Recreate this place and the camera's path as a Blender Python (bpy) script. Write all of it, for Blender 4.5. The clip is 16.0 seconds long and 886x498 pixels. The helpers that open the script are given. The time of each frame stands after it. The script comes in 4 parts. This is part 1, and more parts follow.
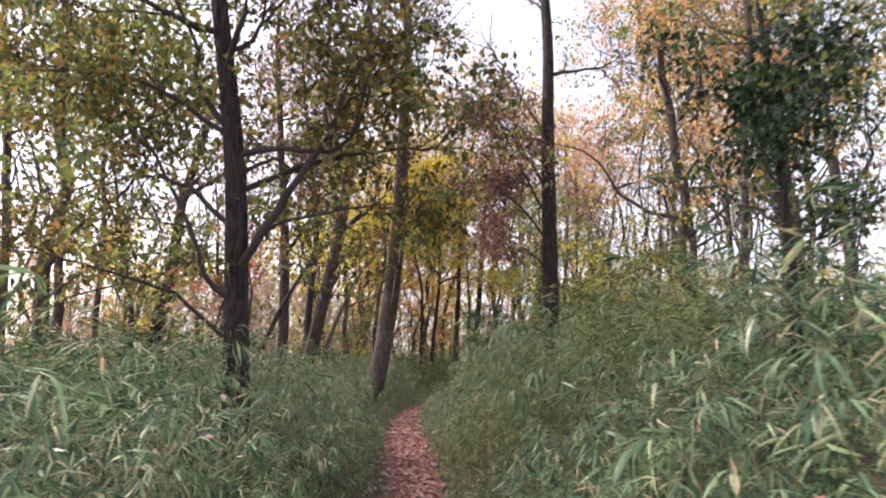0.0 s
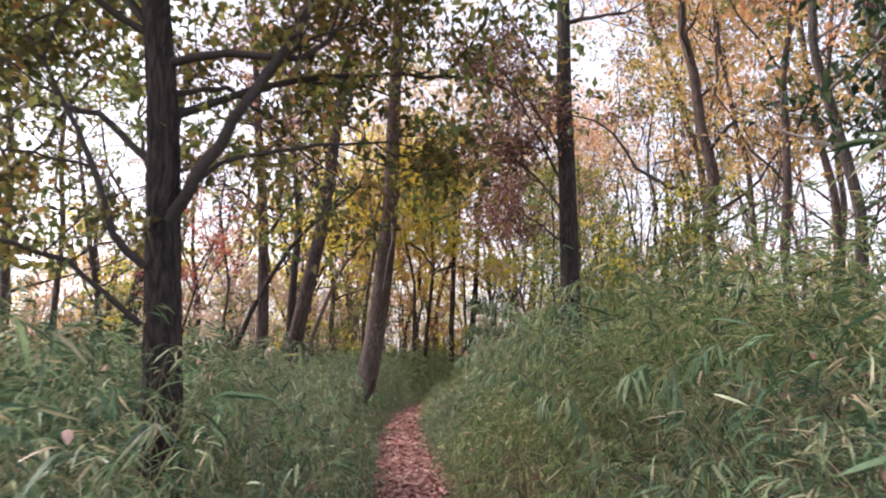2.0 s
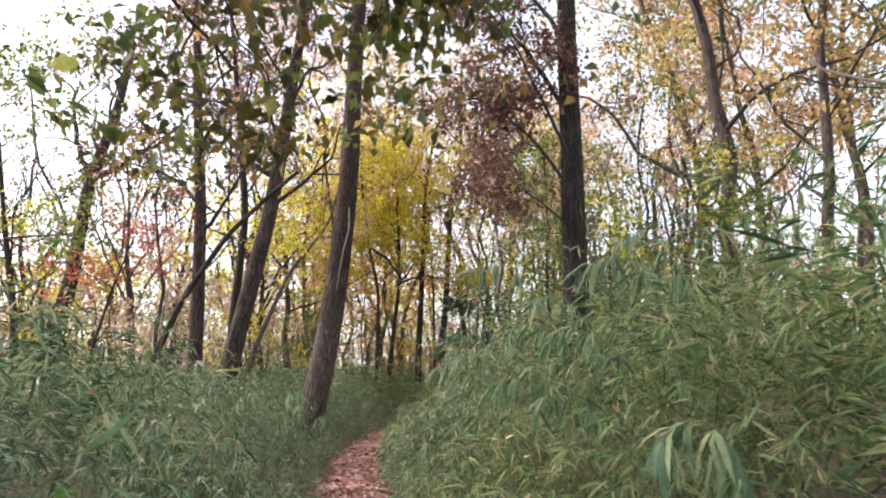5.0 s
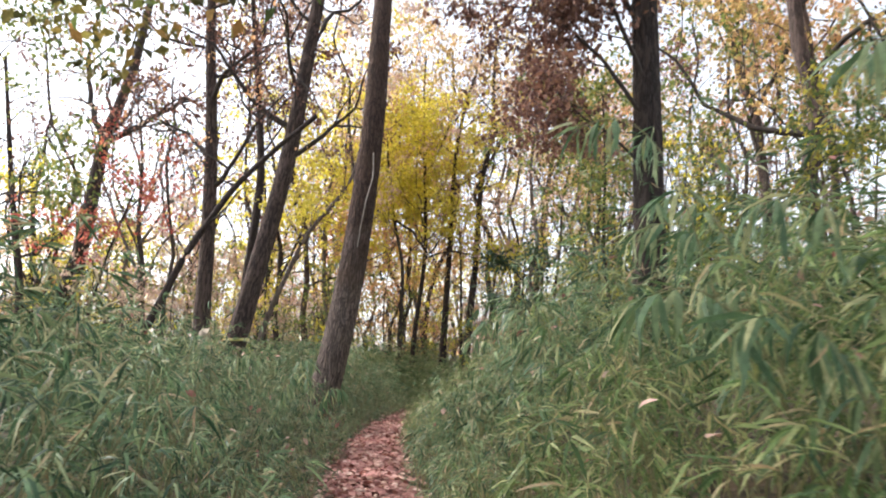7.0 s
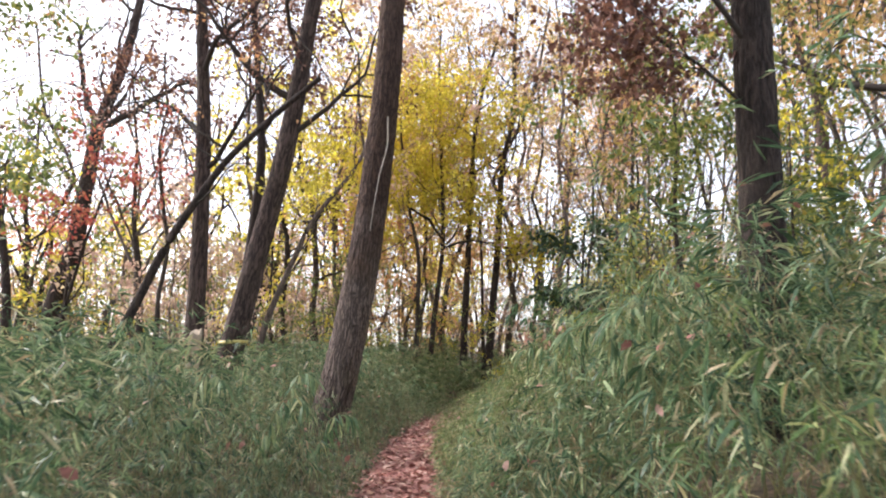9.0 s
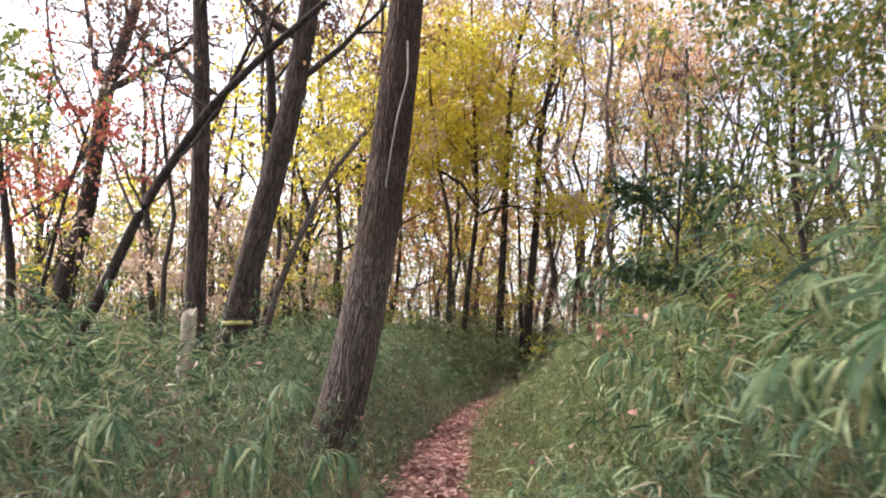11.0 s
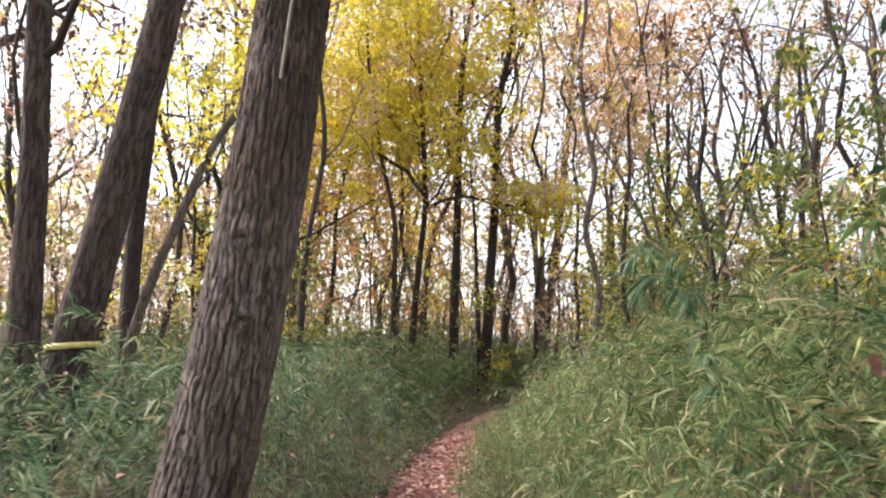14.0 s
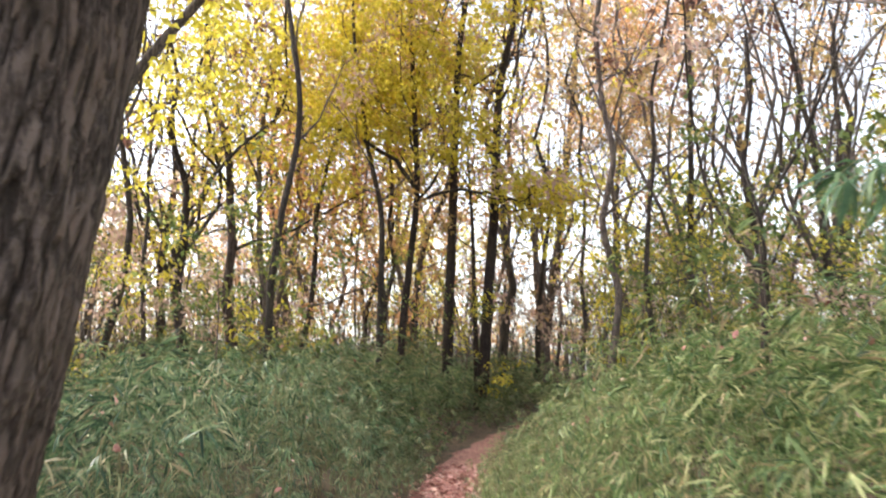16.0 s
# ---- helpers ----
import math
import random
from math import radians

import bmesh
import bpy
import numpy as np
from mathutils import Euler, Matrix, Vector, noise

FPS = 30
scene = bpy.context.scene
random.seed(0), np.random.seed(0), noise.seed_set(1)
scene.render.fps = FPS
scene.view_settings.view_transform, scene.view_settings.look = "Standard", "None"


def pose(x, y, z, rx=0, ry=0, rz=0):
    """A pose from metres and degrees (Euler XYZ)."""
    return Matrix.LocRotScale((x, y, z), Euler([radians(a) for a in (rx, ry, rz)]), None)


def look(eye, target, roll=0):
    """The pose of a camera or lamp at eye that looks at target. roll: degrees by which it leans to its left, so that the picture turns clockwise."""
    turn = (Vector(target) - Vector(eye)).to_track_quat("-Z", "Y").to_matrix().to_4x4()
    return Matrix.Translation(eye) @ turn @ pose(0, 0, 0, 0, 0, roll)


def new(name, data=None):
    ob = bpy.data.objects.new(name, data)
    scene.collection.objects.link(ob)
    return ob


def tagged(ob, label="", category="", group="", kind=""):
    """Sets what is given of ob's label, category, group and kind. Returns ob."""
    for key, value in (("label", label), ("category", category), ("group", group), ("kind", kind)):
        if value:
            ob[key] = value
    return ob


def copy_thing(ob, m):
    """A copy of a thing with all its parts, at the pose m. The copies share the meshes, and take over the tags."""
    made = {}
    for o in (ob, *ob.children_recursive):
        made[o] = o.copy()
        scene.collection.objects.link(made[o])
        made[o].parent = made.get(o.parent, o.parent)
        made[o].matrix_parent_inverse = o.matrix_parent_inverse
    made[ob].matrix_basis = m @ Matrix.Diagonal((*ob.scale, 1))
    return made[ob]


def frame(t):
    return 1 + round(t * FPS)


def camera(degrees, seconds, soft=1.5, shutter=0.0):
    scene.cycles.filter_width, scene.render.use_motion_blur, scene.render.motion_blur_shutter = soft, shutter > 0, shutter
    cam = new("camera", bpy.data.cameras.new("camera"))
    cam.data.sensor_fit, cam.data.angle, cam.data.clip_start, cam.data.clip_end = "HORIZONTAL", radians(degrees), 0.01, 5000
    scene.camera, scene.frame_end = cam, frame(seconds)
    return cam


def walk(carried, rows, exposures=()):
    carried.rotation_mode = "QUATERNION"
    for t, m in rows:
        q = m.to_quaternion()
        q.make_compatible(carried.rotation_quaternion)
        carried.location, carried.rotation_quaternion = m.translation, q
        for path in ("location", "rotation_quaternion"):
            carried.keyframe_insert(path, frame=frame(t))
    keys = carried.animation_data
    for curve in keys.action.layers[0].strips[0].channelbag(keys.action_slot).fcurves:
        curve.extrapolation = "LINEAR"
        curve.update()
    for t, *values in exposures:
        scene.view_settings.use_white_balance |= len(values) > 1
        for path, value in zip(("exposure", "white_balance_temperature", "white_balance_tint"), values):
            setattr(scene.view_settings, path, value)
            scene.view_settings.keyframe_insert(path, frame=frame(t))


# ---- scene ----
KELVIN = 6450
cam = camera(65.0, 16.0, soft=2.0, shutter=0.5)
PATH = [
    (0, (1.51, 0.759, 1.228), (1.355, 2.724, 1.564), 0.8),
    (0.5, (1.401, 1.316, 1.209), (1.226, 3.284, 1.521), 1.2),
    (1, (1.28, 1.88, 1.207), (1.16, 3.855, 1.497), 0.2),
    (1.5, (1.203, 2.446, 1.235), (1.023, 4.411, 1.561), 0.2),
    (2, (1.109, 2.949, 1.252), (0.988, 4.919, 1.576), 0.1),
    (2.5, (1.037, 3.445, 1.218), (0.952, 5.412, 1.566), -0.1),
    (3, (1.028, 3.974, 1.294), (0.91, 5.941, 1.636), 0.4),
    (3.5, (0.979, 4.461, 1.281), (0.918, 6.428, 1.637), -0.0),
    (3.7, (0.966, 4.662, 1.274), (0.937, 6.634, 1.607), -0.8),
    (5.8, (0.854, 6.557, 1.041), (0.78, 8.513, 1.454), 2.2),
    (6, (0.834, 6.732, 1.023), (0.74, 8.696, 1.39), 2.7),
    (6.5, (0.737, 7.235, 0.957), (0.656, 9.198, 1.329), 1.9),
    (7, (0.663, 7.693, 0.918), (0.571, 9.659, 1.272), 2.0),
    (7.5, (0.6, 8.165, 0.939), (0.441, 10.13, 1.28), 2.3),
    (8, (0.457, 8.652, 0.945), (0.306, 10.61, 1.322), 3.6),
    (8.2, (0.412, 8.854, 0.962), (0.274, 10.814, 1.337), 3.0),
    (10.3, (0.278, 10.891, 1.394), (0.122, 12.867, 1.665), -0.1),
    (10.5, (0.256, 11.096, 1.401), (0.08, 13.069, 1.679), 0.2),
    (11, (0.164, 11.594, 1.374), (-0.055, 13.567, 1.618), 1.4),
    (11.5, (0.048, 12.151, 1.391), (-0.066, 14.133, 1.634), 0.7),
    (12, (-0.039, 12.752, 1.41), (-0.134, 14.732, 1.674), 1.3),
    (12.5, (-0.159, 13.384, 1.415), (-0.192, 15.367, 1.676), -0.2),
    (13, (-0.203, 13.94, 1.439), (-0.201, 15.92, 1.719), 0.6),
    (13.5, (-0.225, 14.485, 1.48), (-0.327, 16.461, 1.769), 1.0),
    (14, (-0.271, 15.034, 1.479), (-0.32, 17.014, 1.755), 0.1),
    (14.5, (-0.3, 15.548, 1.464), (-0.332, 17.527, 1.749), 0.1),
    (15, (-0.303, 16.113, 1.457), (-0.34, 18.095, 1.725), 0.3),
    (15.5, (-0.354, 16.674, 1.476), (-0.331, 18.659, 1.722), 0.9),
    (16, (-0.358, 17.195, 1.501), (-0.384, 19.171, 1.808), 0.4),
]
walk(cam, [(t, look(eye, target, roll)) for t, eye, target, roll in PATH], exposures=[(t, stops, KELVIN, tint) for t, stops, tint in ((0, 1.6, 22), (2.5, 1.68, 21), (3.5, 1.72, 13), (7, 1.88, 11), (8, 1.88, 14), (11, 1.88, 14), (12, 1.82, 14), (14, 2.05, 11), (16, 2.18, 10))])

# ---- light ----
SUN_AZ, SUN_EL = 282.0, 38.0
world = bpy.data.worlds.new("sky")
scene.world = world
world.use_nodes = True
wn = world.node_tree.nodes
sky = wn.new("ShaderNodeTexSky")
sky.sky_type, sky.sun_disc = "NISHITA", False
sky.sun_elevation, sky.sun_rotation = radians(SUN_EL), radians(SUN_AZ)
sky.air_density, sky.dust_density, sky.ozone_density = 1.0, 2.0, 0.5
cloud = wn.new("ShaderNodeHueSaturation")
cloud.inputs["Saturation"].default_value = 0.38
wn["Background"].inputs["Strength"].default_value = 0.13
world.node_tree.links.new(sky.outputs[0], cloud.inputs["Color"])
world.node_tree.links.new(cloud.outputs[0], wn["Background"].inputs["Color"])
sun = new("sun", bpy.data.lights.new("sun", "SUN"))
sun.data.energy, sun.data.angle, sun.data.color = 1.5, radians(12), (1.0, 0.93, 0.84)
saz = radians(SUN_AZ)
sun_way = Vector((math.sin(saz) * math.cos(radians(SUN_EL)), math.cos(saz) * math.cos(radians(SUN_EL)), math.sin(radians(SUN_EL))))
sun.matrix_world = look(sun_way * 60, (0, 0, 0))


# ---- materials ----
def material(name):
    m = bpy.data.materials.new(name)
    m.use_nodes = True
    return m, m.node_tree.nodes, m.node_tree.links, m.node_tree.nodes["Principled BSDF"]


def ramp(nodes, stops):
    r = nodes.new("ShaderNodeValToRGB")
    while len(r.color_ramp.elements) < len(stops):
        r.color_ramp.elements.new(0.5)
    for e, (p, c) in zip(r.color_ramp.elements, stops):
        e.position, e.color = p, (*c, 1)
    return r


def leaf_material(name, stops, rough=0.5, through_light=0.4, single=False):
    """A leaf: colour by leaf, a little mottling, light shining through."""
    m, n, l, p = material(name)
    r = ramp(n, stops)
    if single:
        l.new(n.new("ShaderNodeObjectInfo").outputs["Random"], r.inputs[0])
    else:
        l.new(n.new("ShaderNodeNewGeometry").outputs["Random Per Island"], r.inputs[0])
    tex = n.new("ShaderNodeTexNoise")
    tex.inputs["Scale"].default_value, tex.inputs["Detail"].default_value = 38, 3
    co = n.new("ShaderNodeTexCoord")
    l.new(co.outputs["Object"], tex.inputs["Vector"])
    hsv = n.new("ShaderNodeHueSaturation")
    ma = n.new("ShaderNodeMapRange")
    ma.inputs["From Min"].default_value, ma.inputs["From Max"].default_value = 0.3, 0.7
    ma.inputs["To Min"].default_value, ma.inputs["To Max"].default_value = 0.78, 1.2
    l.new(tex.outputs["Fac"], ma.inputs["Value"])
    broad = n.new("ShaderNodeTexNoise")
    broad.inputs["Scale"].default_value, broad.inputs["Detail"].default_value = 1.1, 3
    l.new(co.outputs["Object"], broad.inputs["Vector"])
    patch = n.new("ShaderNodeMapRange")
    patch.inputs["From Min"].default_value, patch.inputs["From Max"].default_value = 0.32, 0.68
    patch.inputs["To Min"].default_value, patch.inputs["To Max"].default_value = 0.72, 1.28
    l.new(broad.outputs["Fac"], patch.inputs["Value"])
    both = n.new("ShaderNodeMath")
    both.operation = "MULTIPLY"
    l.new(ma.outputs[0], both.inputs[0])
    l.new(patch.outputs[0], both.inputs[1])
    l.new(both.outputs[0], hsv.inputs["Value"])
    l.new(r.outputs[0], hsv.inputs["Color"])
    l.new(hsv.outputs[0], p.inputs["Base Color"])
    p.inputs["Roughness"].default_value = rough
    tr = n.new("ShaderNodeBsdfTranslucent")
    l.new(hsv.outputs[0], tr.inputs["Color"])
    mix = n.new("ShaderNodeMixShader")
    mix.inputs[0].default_value = through_light
    l.new(p.outputs[0], mix.inputs[1])
    l.new(tr.outputs[0], mix.inputs[2])
    l.new(mix.outputs[0], n["Material Output"].inputs["Surface"])
    return m


def bark_material(name, dark, light, ridge=9.0, depth=0.6, grey_foot=None):
    """Furrowed bark, ridges running up the stem, with paler lichen patches."""
    m, n, l, p = material(name)
    co = n.new("ShaderNodeTexCoord")
    mp = n.new("ShaderNodeMapping")
    mp.inputs["Scale"].default_value = (1, 1, 0.2)
    l.new(co.outputs["Object"], mp.inputs["Vector"])
    furrow = n.new("ShaderNodeTexNoise")
    furrow.inputs["Scale"].default_value, furrow.inputs["Detail"].default_value, furrow.inputs["Roughness"].default_value = ridge, 4, 0.55
    furrow.inputs["Distortion"].default_value = 0.3
    l.new(mp.outputs[0], furrow.inputs["Vector"])
    mid = n.new("ShaderNodeMath")
    mid.operation = "SUBTRACT"
    mid.inputs[1].default_value = 0.5
    l.new(furrow.outputs["Fac"], mid.inputs[0])
    fold = n.new("ShaderNodeMath")
    fold.operation = "ABSOLUTE"
    l.new(mid.outputs[0], fold.inputs[0])
    inv = n.new("ShaderNodeMapRange")
    inv.inputs["From Max"].default_value = 0.11
    l.new(fold.outputs[0], inv.inputs["Value"])
    fine = n.new("ShaderNodeTexNoise")
    fine.inputs["Scale"].default_value, fine.inputs["Detail"].default_value = 75, 6
    l.new(co.outputs["Object"], fine.inputs["Vector"])
    mix = n.new("ShaderNodeMath")
    mix.operation = "MULTIPLY_ADD"
    mix.inputs[1].default_value = 0.5
    l.new(fine.outputs["Fac"], mix.inputs[0])
    half = n.new("ShaderNodeMath")
    half.operation = "MULTIPLY"
    half.inputs[1].default_value = 0.65
    l.new(inv.outputs[0], half.inputs[0])
    l.new(half.outputs[0], mix.inputs[2])
    r = ramp(n, [(0.1, dark), (0.45, tuple(0.45 * (u + v) for u, v in zip(dark, light))), (0.85, light)])
    l.new(mix.outputs[0], r.inputs[0])
    big = n.new("ShaderNodeTexNoise")
    big.inputs["Scale"].default_value, big.inputs["Detail"].default_value = 2.3, 4
    l.new(co.outputs["Object"], big.inputs["Vector"])
    lichen = n.new("ShaderNodeMixRGB")
    mrb = n.new("ShaderNodeMapRange")
    mrb.inputs["From Min"].default_value, mrb.inputs["From Max"].default_value = 0.5, 0.75
    mrb.inputs["To Max"].default_value = 0.5
    l.new(big.outputs["Fac"], mrb.inputs["Value"])
    l.new(mrb.outputs[0], lichen.inputs[0])
    l.new(r.outputs[0], lichen.inputs[1])
    lichen.inputs[2].default_value = (light[0] * 1.05, light[1] * 1.1, light[2] * 0.95, 1)
    skin = lichen
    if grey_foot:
        # grey bark on the lower trunk, darker red-brown above, with a ragged border
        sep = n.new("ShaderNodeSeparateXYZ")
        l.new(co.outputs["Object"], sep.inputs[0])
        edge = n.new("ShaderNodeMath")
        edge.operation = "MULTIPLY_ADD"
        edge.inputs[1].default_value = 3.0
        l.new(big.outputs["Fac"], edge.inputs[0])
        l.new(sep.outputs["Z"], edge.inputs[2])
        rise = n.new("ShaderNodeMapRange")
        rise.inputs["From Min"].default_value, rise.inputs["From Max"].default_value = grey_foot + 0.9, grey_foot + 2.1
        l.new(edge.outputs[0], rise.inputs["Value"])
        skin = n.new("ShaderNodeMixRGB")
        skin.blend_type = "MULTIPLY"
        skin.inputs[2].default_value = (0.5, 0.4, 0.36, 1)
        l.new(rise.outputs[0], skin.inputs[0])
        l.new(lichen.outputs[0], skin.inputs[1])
    # furrow shading painted into the colour: darker bark in furrows, cracks and knot holes
    crevice_shade = n.new("ShaderNodeAttribute")
    crevice_shade.attribute_name = "crevice_shade"
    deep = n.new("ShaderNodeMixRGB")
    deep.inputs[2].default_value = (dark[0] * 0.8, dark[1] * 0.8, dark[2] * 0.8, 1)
    l.new(crevice_shade.outputs["Fac"], deep.inputs[0])
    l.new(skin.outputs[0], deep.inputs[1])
    l.new(deep.outputs[0], p.inputs["Base Color"])
    p.inputs["Roughness"].default_value = 0.92
    bump = n.new("ShaderNodeBump")
    bump.inputs["Strength"].default_value, bump.inputs["Distance"].default_value = depth, 0.02
    l.new(mix.outputs[0], bump.inputs["Height"])
    l.new(bump.outputs[0], p.inputs["Normal"])
    return m


def soil_material(name, stops, scale=14.0):
    m, n, l, p = material(name)
    co = n.new("ShaderNodeTexCoord")
    vor = n.new("ShaderNodeTexVoronoi")
    vor.inputs["Scale"].default_value = scale
    l.new(co.outputs["Object"], vor.inputs["Vector"])
    noi = n.new("ShaderNodeTexNoise")
    noi.inputs["Scale"].default_value, noi.inputs["Detail"].default_value = 1.4, 6
    l.new(co.outputs["Object"], noi.inputs["Vector"])
    sep = n.new("ShaderNodeSeparateColor")
    l.new(vor.outputs["Color"], sep.inputs[0])
    mx = n.new("ShaderNodeMath")
    mx.operation = "MULTIPLY_ADD"
    mx.inputs[1].default_value = 0.55
    l.new(sep.outputs[0], mx.inputs[0])
    half = n.new("ShaderNodeMath")
    half.operation = "MULTIPLY"
    half.inputs[1].default_value = 0.5
    l.new(noi.outputs["Fac"], half.inputs[0])
    l.new(half.outputs[0], mx.inputs[2])
    r = ramp(n, stops)
    l.new(mx.outputs[0], r.inputs[0])
    l.new(r.outputs[0], p.inputs["Base Color"])
    p.inputs["Roughness"].default_value = 0.95
    bump = n.new("ShaderNodeBump")
    bump.inputs["Strength"].default_value, bump.inputs["Distance"].default_value = 0.7, 0.02
    l.new(vor.outputs["Distance"], bump.inputs["Height"])
    l.new(bump.outputs[0], p.inputs["Normal"])
    return m


def plain_material(name, colour, rough=0.7, spread=0.25, scale=30.0):
    m, n, l, p = material(name)
    co = n.new("ShaderNodeTexCoord")
    noi = n.new("ShaderNodeTexNoise")
    noi.inputs["Scale"].default_value, noi.inputs["Detail"].default_value = scale, 4
    l.new(co.outputs["Object"], noi.inputs["Vector"])
    r = ramp(n, [(0.3, tuple(c * (1 - spread) for c in colour)), (0.7, tuple(min(1, c * (1 + spread)) for c in colour))])
    l.new(noi.outputs["Fac"], r.inputs[0])
    l.new(r.outputs[0], p.inputs["Base Color"])
    p.inputs["Roughness"].default_value = rough
    return m


SASA = leaf_material("bamboo_leaf", [(0.0, (0.028, 0.065, 0.036)), (0.3, (0.085, 0.16, 0.082)), (0.58, (0.19, 0.3, 0.15)), (0.78, (0.33, 0.43, 0.22)), (0.9, (0.54, 0.54, 0.32)), (1.0, (0.52, 0.37, 0.24))], 0.42, 0.38)
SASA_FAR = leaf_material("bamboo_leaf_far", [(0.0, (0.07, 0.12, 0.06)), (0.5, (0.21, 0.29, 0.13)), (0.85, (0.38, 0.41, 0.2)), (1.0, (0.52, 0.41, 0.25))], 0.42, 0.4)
SASA_PALE = leaf_material("pale_bamboo_leaf", [(0.0, (0.055, 0.1, 0.04)), (0.35, (0.17, 0.27, 0.1)), (0.65, (0.32, 0.41, 0.16)), (0.86, (0.56, 0.55, 0.27)), (1.0, (0.58, 0.42, 0.26))], 0.43, 0.4)
SASA_LONG = leaf_material("long_bamboo_leaf", [(0.0, (0.07, 0.14, 0.07)), (0.5, (0.18, 0.28, 0.14)), (0.82, (0.33, 0.4, 0.2)), (1.0, (0.55, 0.54, 0.28))], 0.52, 0.35, True)
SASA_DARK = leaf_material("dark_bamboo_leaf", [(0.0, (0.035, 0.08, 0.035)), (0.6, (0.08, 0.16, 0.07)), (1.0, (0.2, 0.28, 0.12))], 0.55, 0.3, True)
CULM = plain_material("bamboo_culm", (0.27, 0.25, 0.12), 0.5)
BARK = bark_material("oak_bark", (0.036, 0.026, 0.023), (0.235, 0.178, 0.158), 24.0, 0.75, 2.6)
BARK_BROWN = bark_material("brown_bark", (0.012, 0.008, 0.007), (0.125, 0.085, 0.075), 14.0, 0.9)
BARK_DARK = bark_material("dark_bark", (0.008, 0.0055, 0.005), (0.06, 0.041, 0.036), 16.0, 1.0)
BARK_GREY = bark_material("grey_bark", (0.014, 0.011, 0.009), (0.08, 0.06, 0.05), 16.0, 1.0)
# paler bark and twigs; on the far trees this tone stands in for haze
BARK_PALE = bark_material("pale_bark", (0.05, 0.038, 0.033), (0.19, 0.145, 0.125), 16.0, 0.7)
TWIG = plain_material("twig_bark", (0.05, 0.039, 0.034), 0.9)
TWIG_PALE = plain_material("pale_twig_bark", (0.13, 0.105, 0.092), 0.9)
LEAF = {
    "olive": leaf_material("olive_leaf", [(0, (0.05, 0.05, 0.02)), (0.4, (0.12, 0.11, 0.035)), (0.75, (0.25, 0.2, 0.055)), (1, (0.38, 0.2, 0.07))], 0.5, 0.45),
    "green": leaf_material("green_leaf", [(0, (0.08, 0.12, 0.04)), (0.5, (0.19, 0.24, 0.07)), (0.85, (0.38, 0.37, 0.1)), (1, (0.45, 0.32, 0.09))], 0.5, 0.5),
    "yellow": leaf_material("yellow_leaf", [(0, (0.58, 0.5, 0.05)), (0.5, (0.78, 0.68, 0.09)), (0.85, (0.84, 0.74, 0.14)), (1, (0.72, 0.48, 0.1))], 0.5, 0.62),
    "gold": leaf_material("gold_leaf", [(0, (0.42, 0.3, 0.11)), (0.5, (0.62, 0.46, 0.18)), (1, (0.64, 0.38, 0.18))], 0.5, 0.6),
    "orange": leaf_material("orange_leaf", [(0, (0.48, 0.24, 0.11)), (0.5, (0.68, 0.37, 0.18)), (1, (0.7, 0.46, 0.22))], 0.5, 0.6),
    "rust": leaf_material("rust_leaf", [(0, (0.1, 0.05, 0.045)), (0.5, (0.2, 0.1, 0.08)), (1, (0.34, 0.18, 0.12))], 0.6, 0.3),
    "red": leaf_material("red_leaf", [(0, (0.4, 0.07, 0.06)), (0.6, (0.6, 0.16, 0.12)), (1, (0.6, 0.3, 0.14))], 0.5, 0.45),
    "evergreen": leaf_material("evergreen_leaf", [(0, (0.018, 0.04, 0.02)), (0.6, (0.04, 0.08, 0.034)), (1, (0.12, 0.17, 0.06))], 0.3, 0.2),
    "fresh": leaf_material("fresh_leaf", [(0, (0.1, 0.24, 0.05)), (0.6, (0.17, 0.36, 0.07)), (1, (0.28, 0.44, 0.1))], 0.45, 0.4),
    "pink": leaf_material("pinkish_leaf", [(0, (0.5, 0.33, 0.26)), (0.5, (0.66, 0.46, 0.37)), (1, (0.68, 0.56, 0.38))], 0.6, 0.58),
}
LITTER = leaf_material("litter_leaf", [(0, (0.2, 0.07, 0.06)), (0.35, (0.44, 0.19, 0.16)), (0.75, (0.64, 0.35, 0.3)), (1, (0.76, 0.55, 0.45))], 0.7, 0.1)
LITTER_ONE = leaf_material("single_litter_leaf", [(0, (0.18, 0.07, 0.055)), (0.4, (0.38, 0.18, 0.13)), (0.8, (0.5, 0.3, 0.22)), (1, (0.6, 0.43, 0.32))], 0.7, 0.12, True)
SOIL = soil_material("forest_soil", [(0.2, (0.035, 0.028, 0.018)), (0.5, (0.1, 0.075, 0.045)), (0.85, (0.2, 0.13, 0.085))])
PATH_SOIL = soil_material("path_litter", [(0.15, (0.13, 0.06, 0.05)), (0.5, (0.3, 0.14, 0.115)), (0.9, (0.48, 0.27, 0.21))], 22)
PALE_WOOD = plain_material("cut_wood", (0.48, 0.4, 0.31), 0.8, 0.3, 14)
TAPE = plain_material("yellow_tape", (0.72, 0.62, 0.22), 0.4, 0.2, 20)
VINE = plain_material("vine_stem", (0.36, 0.32, 0.28), 0.8)

# ---- mesh helpers ----
rng = np.random.default_rng(7)


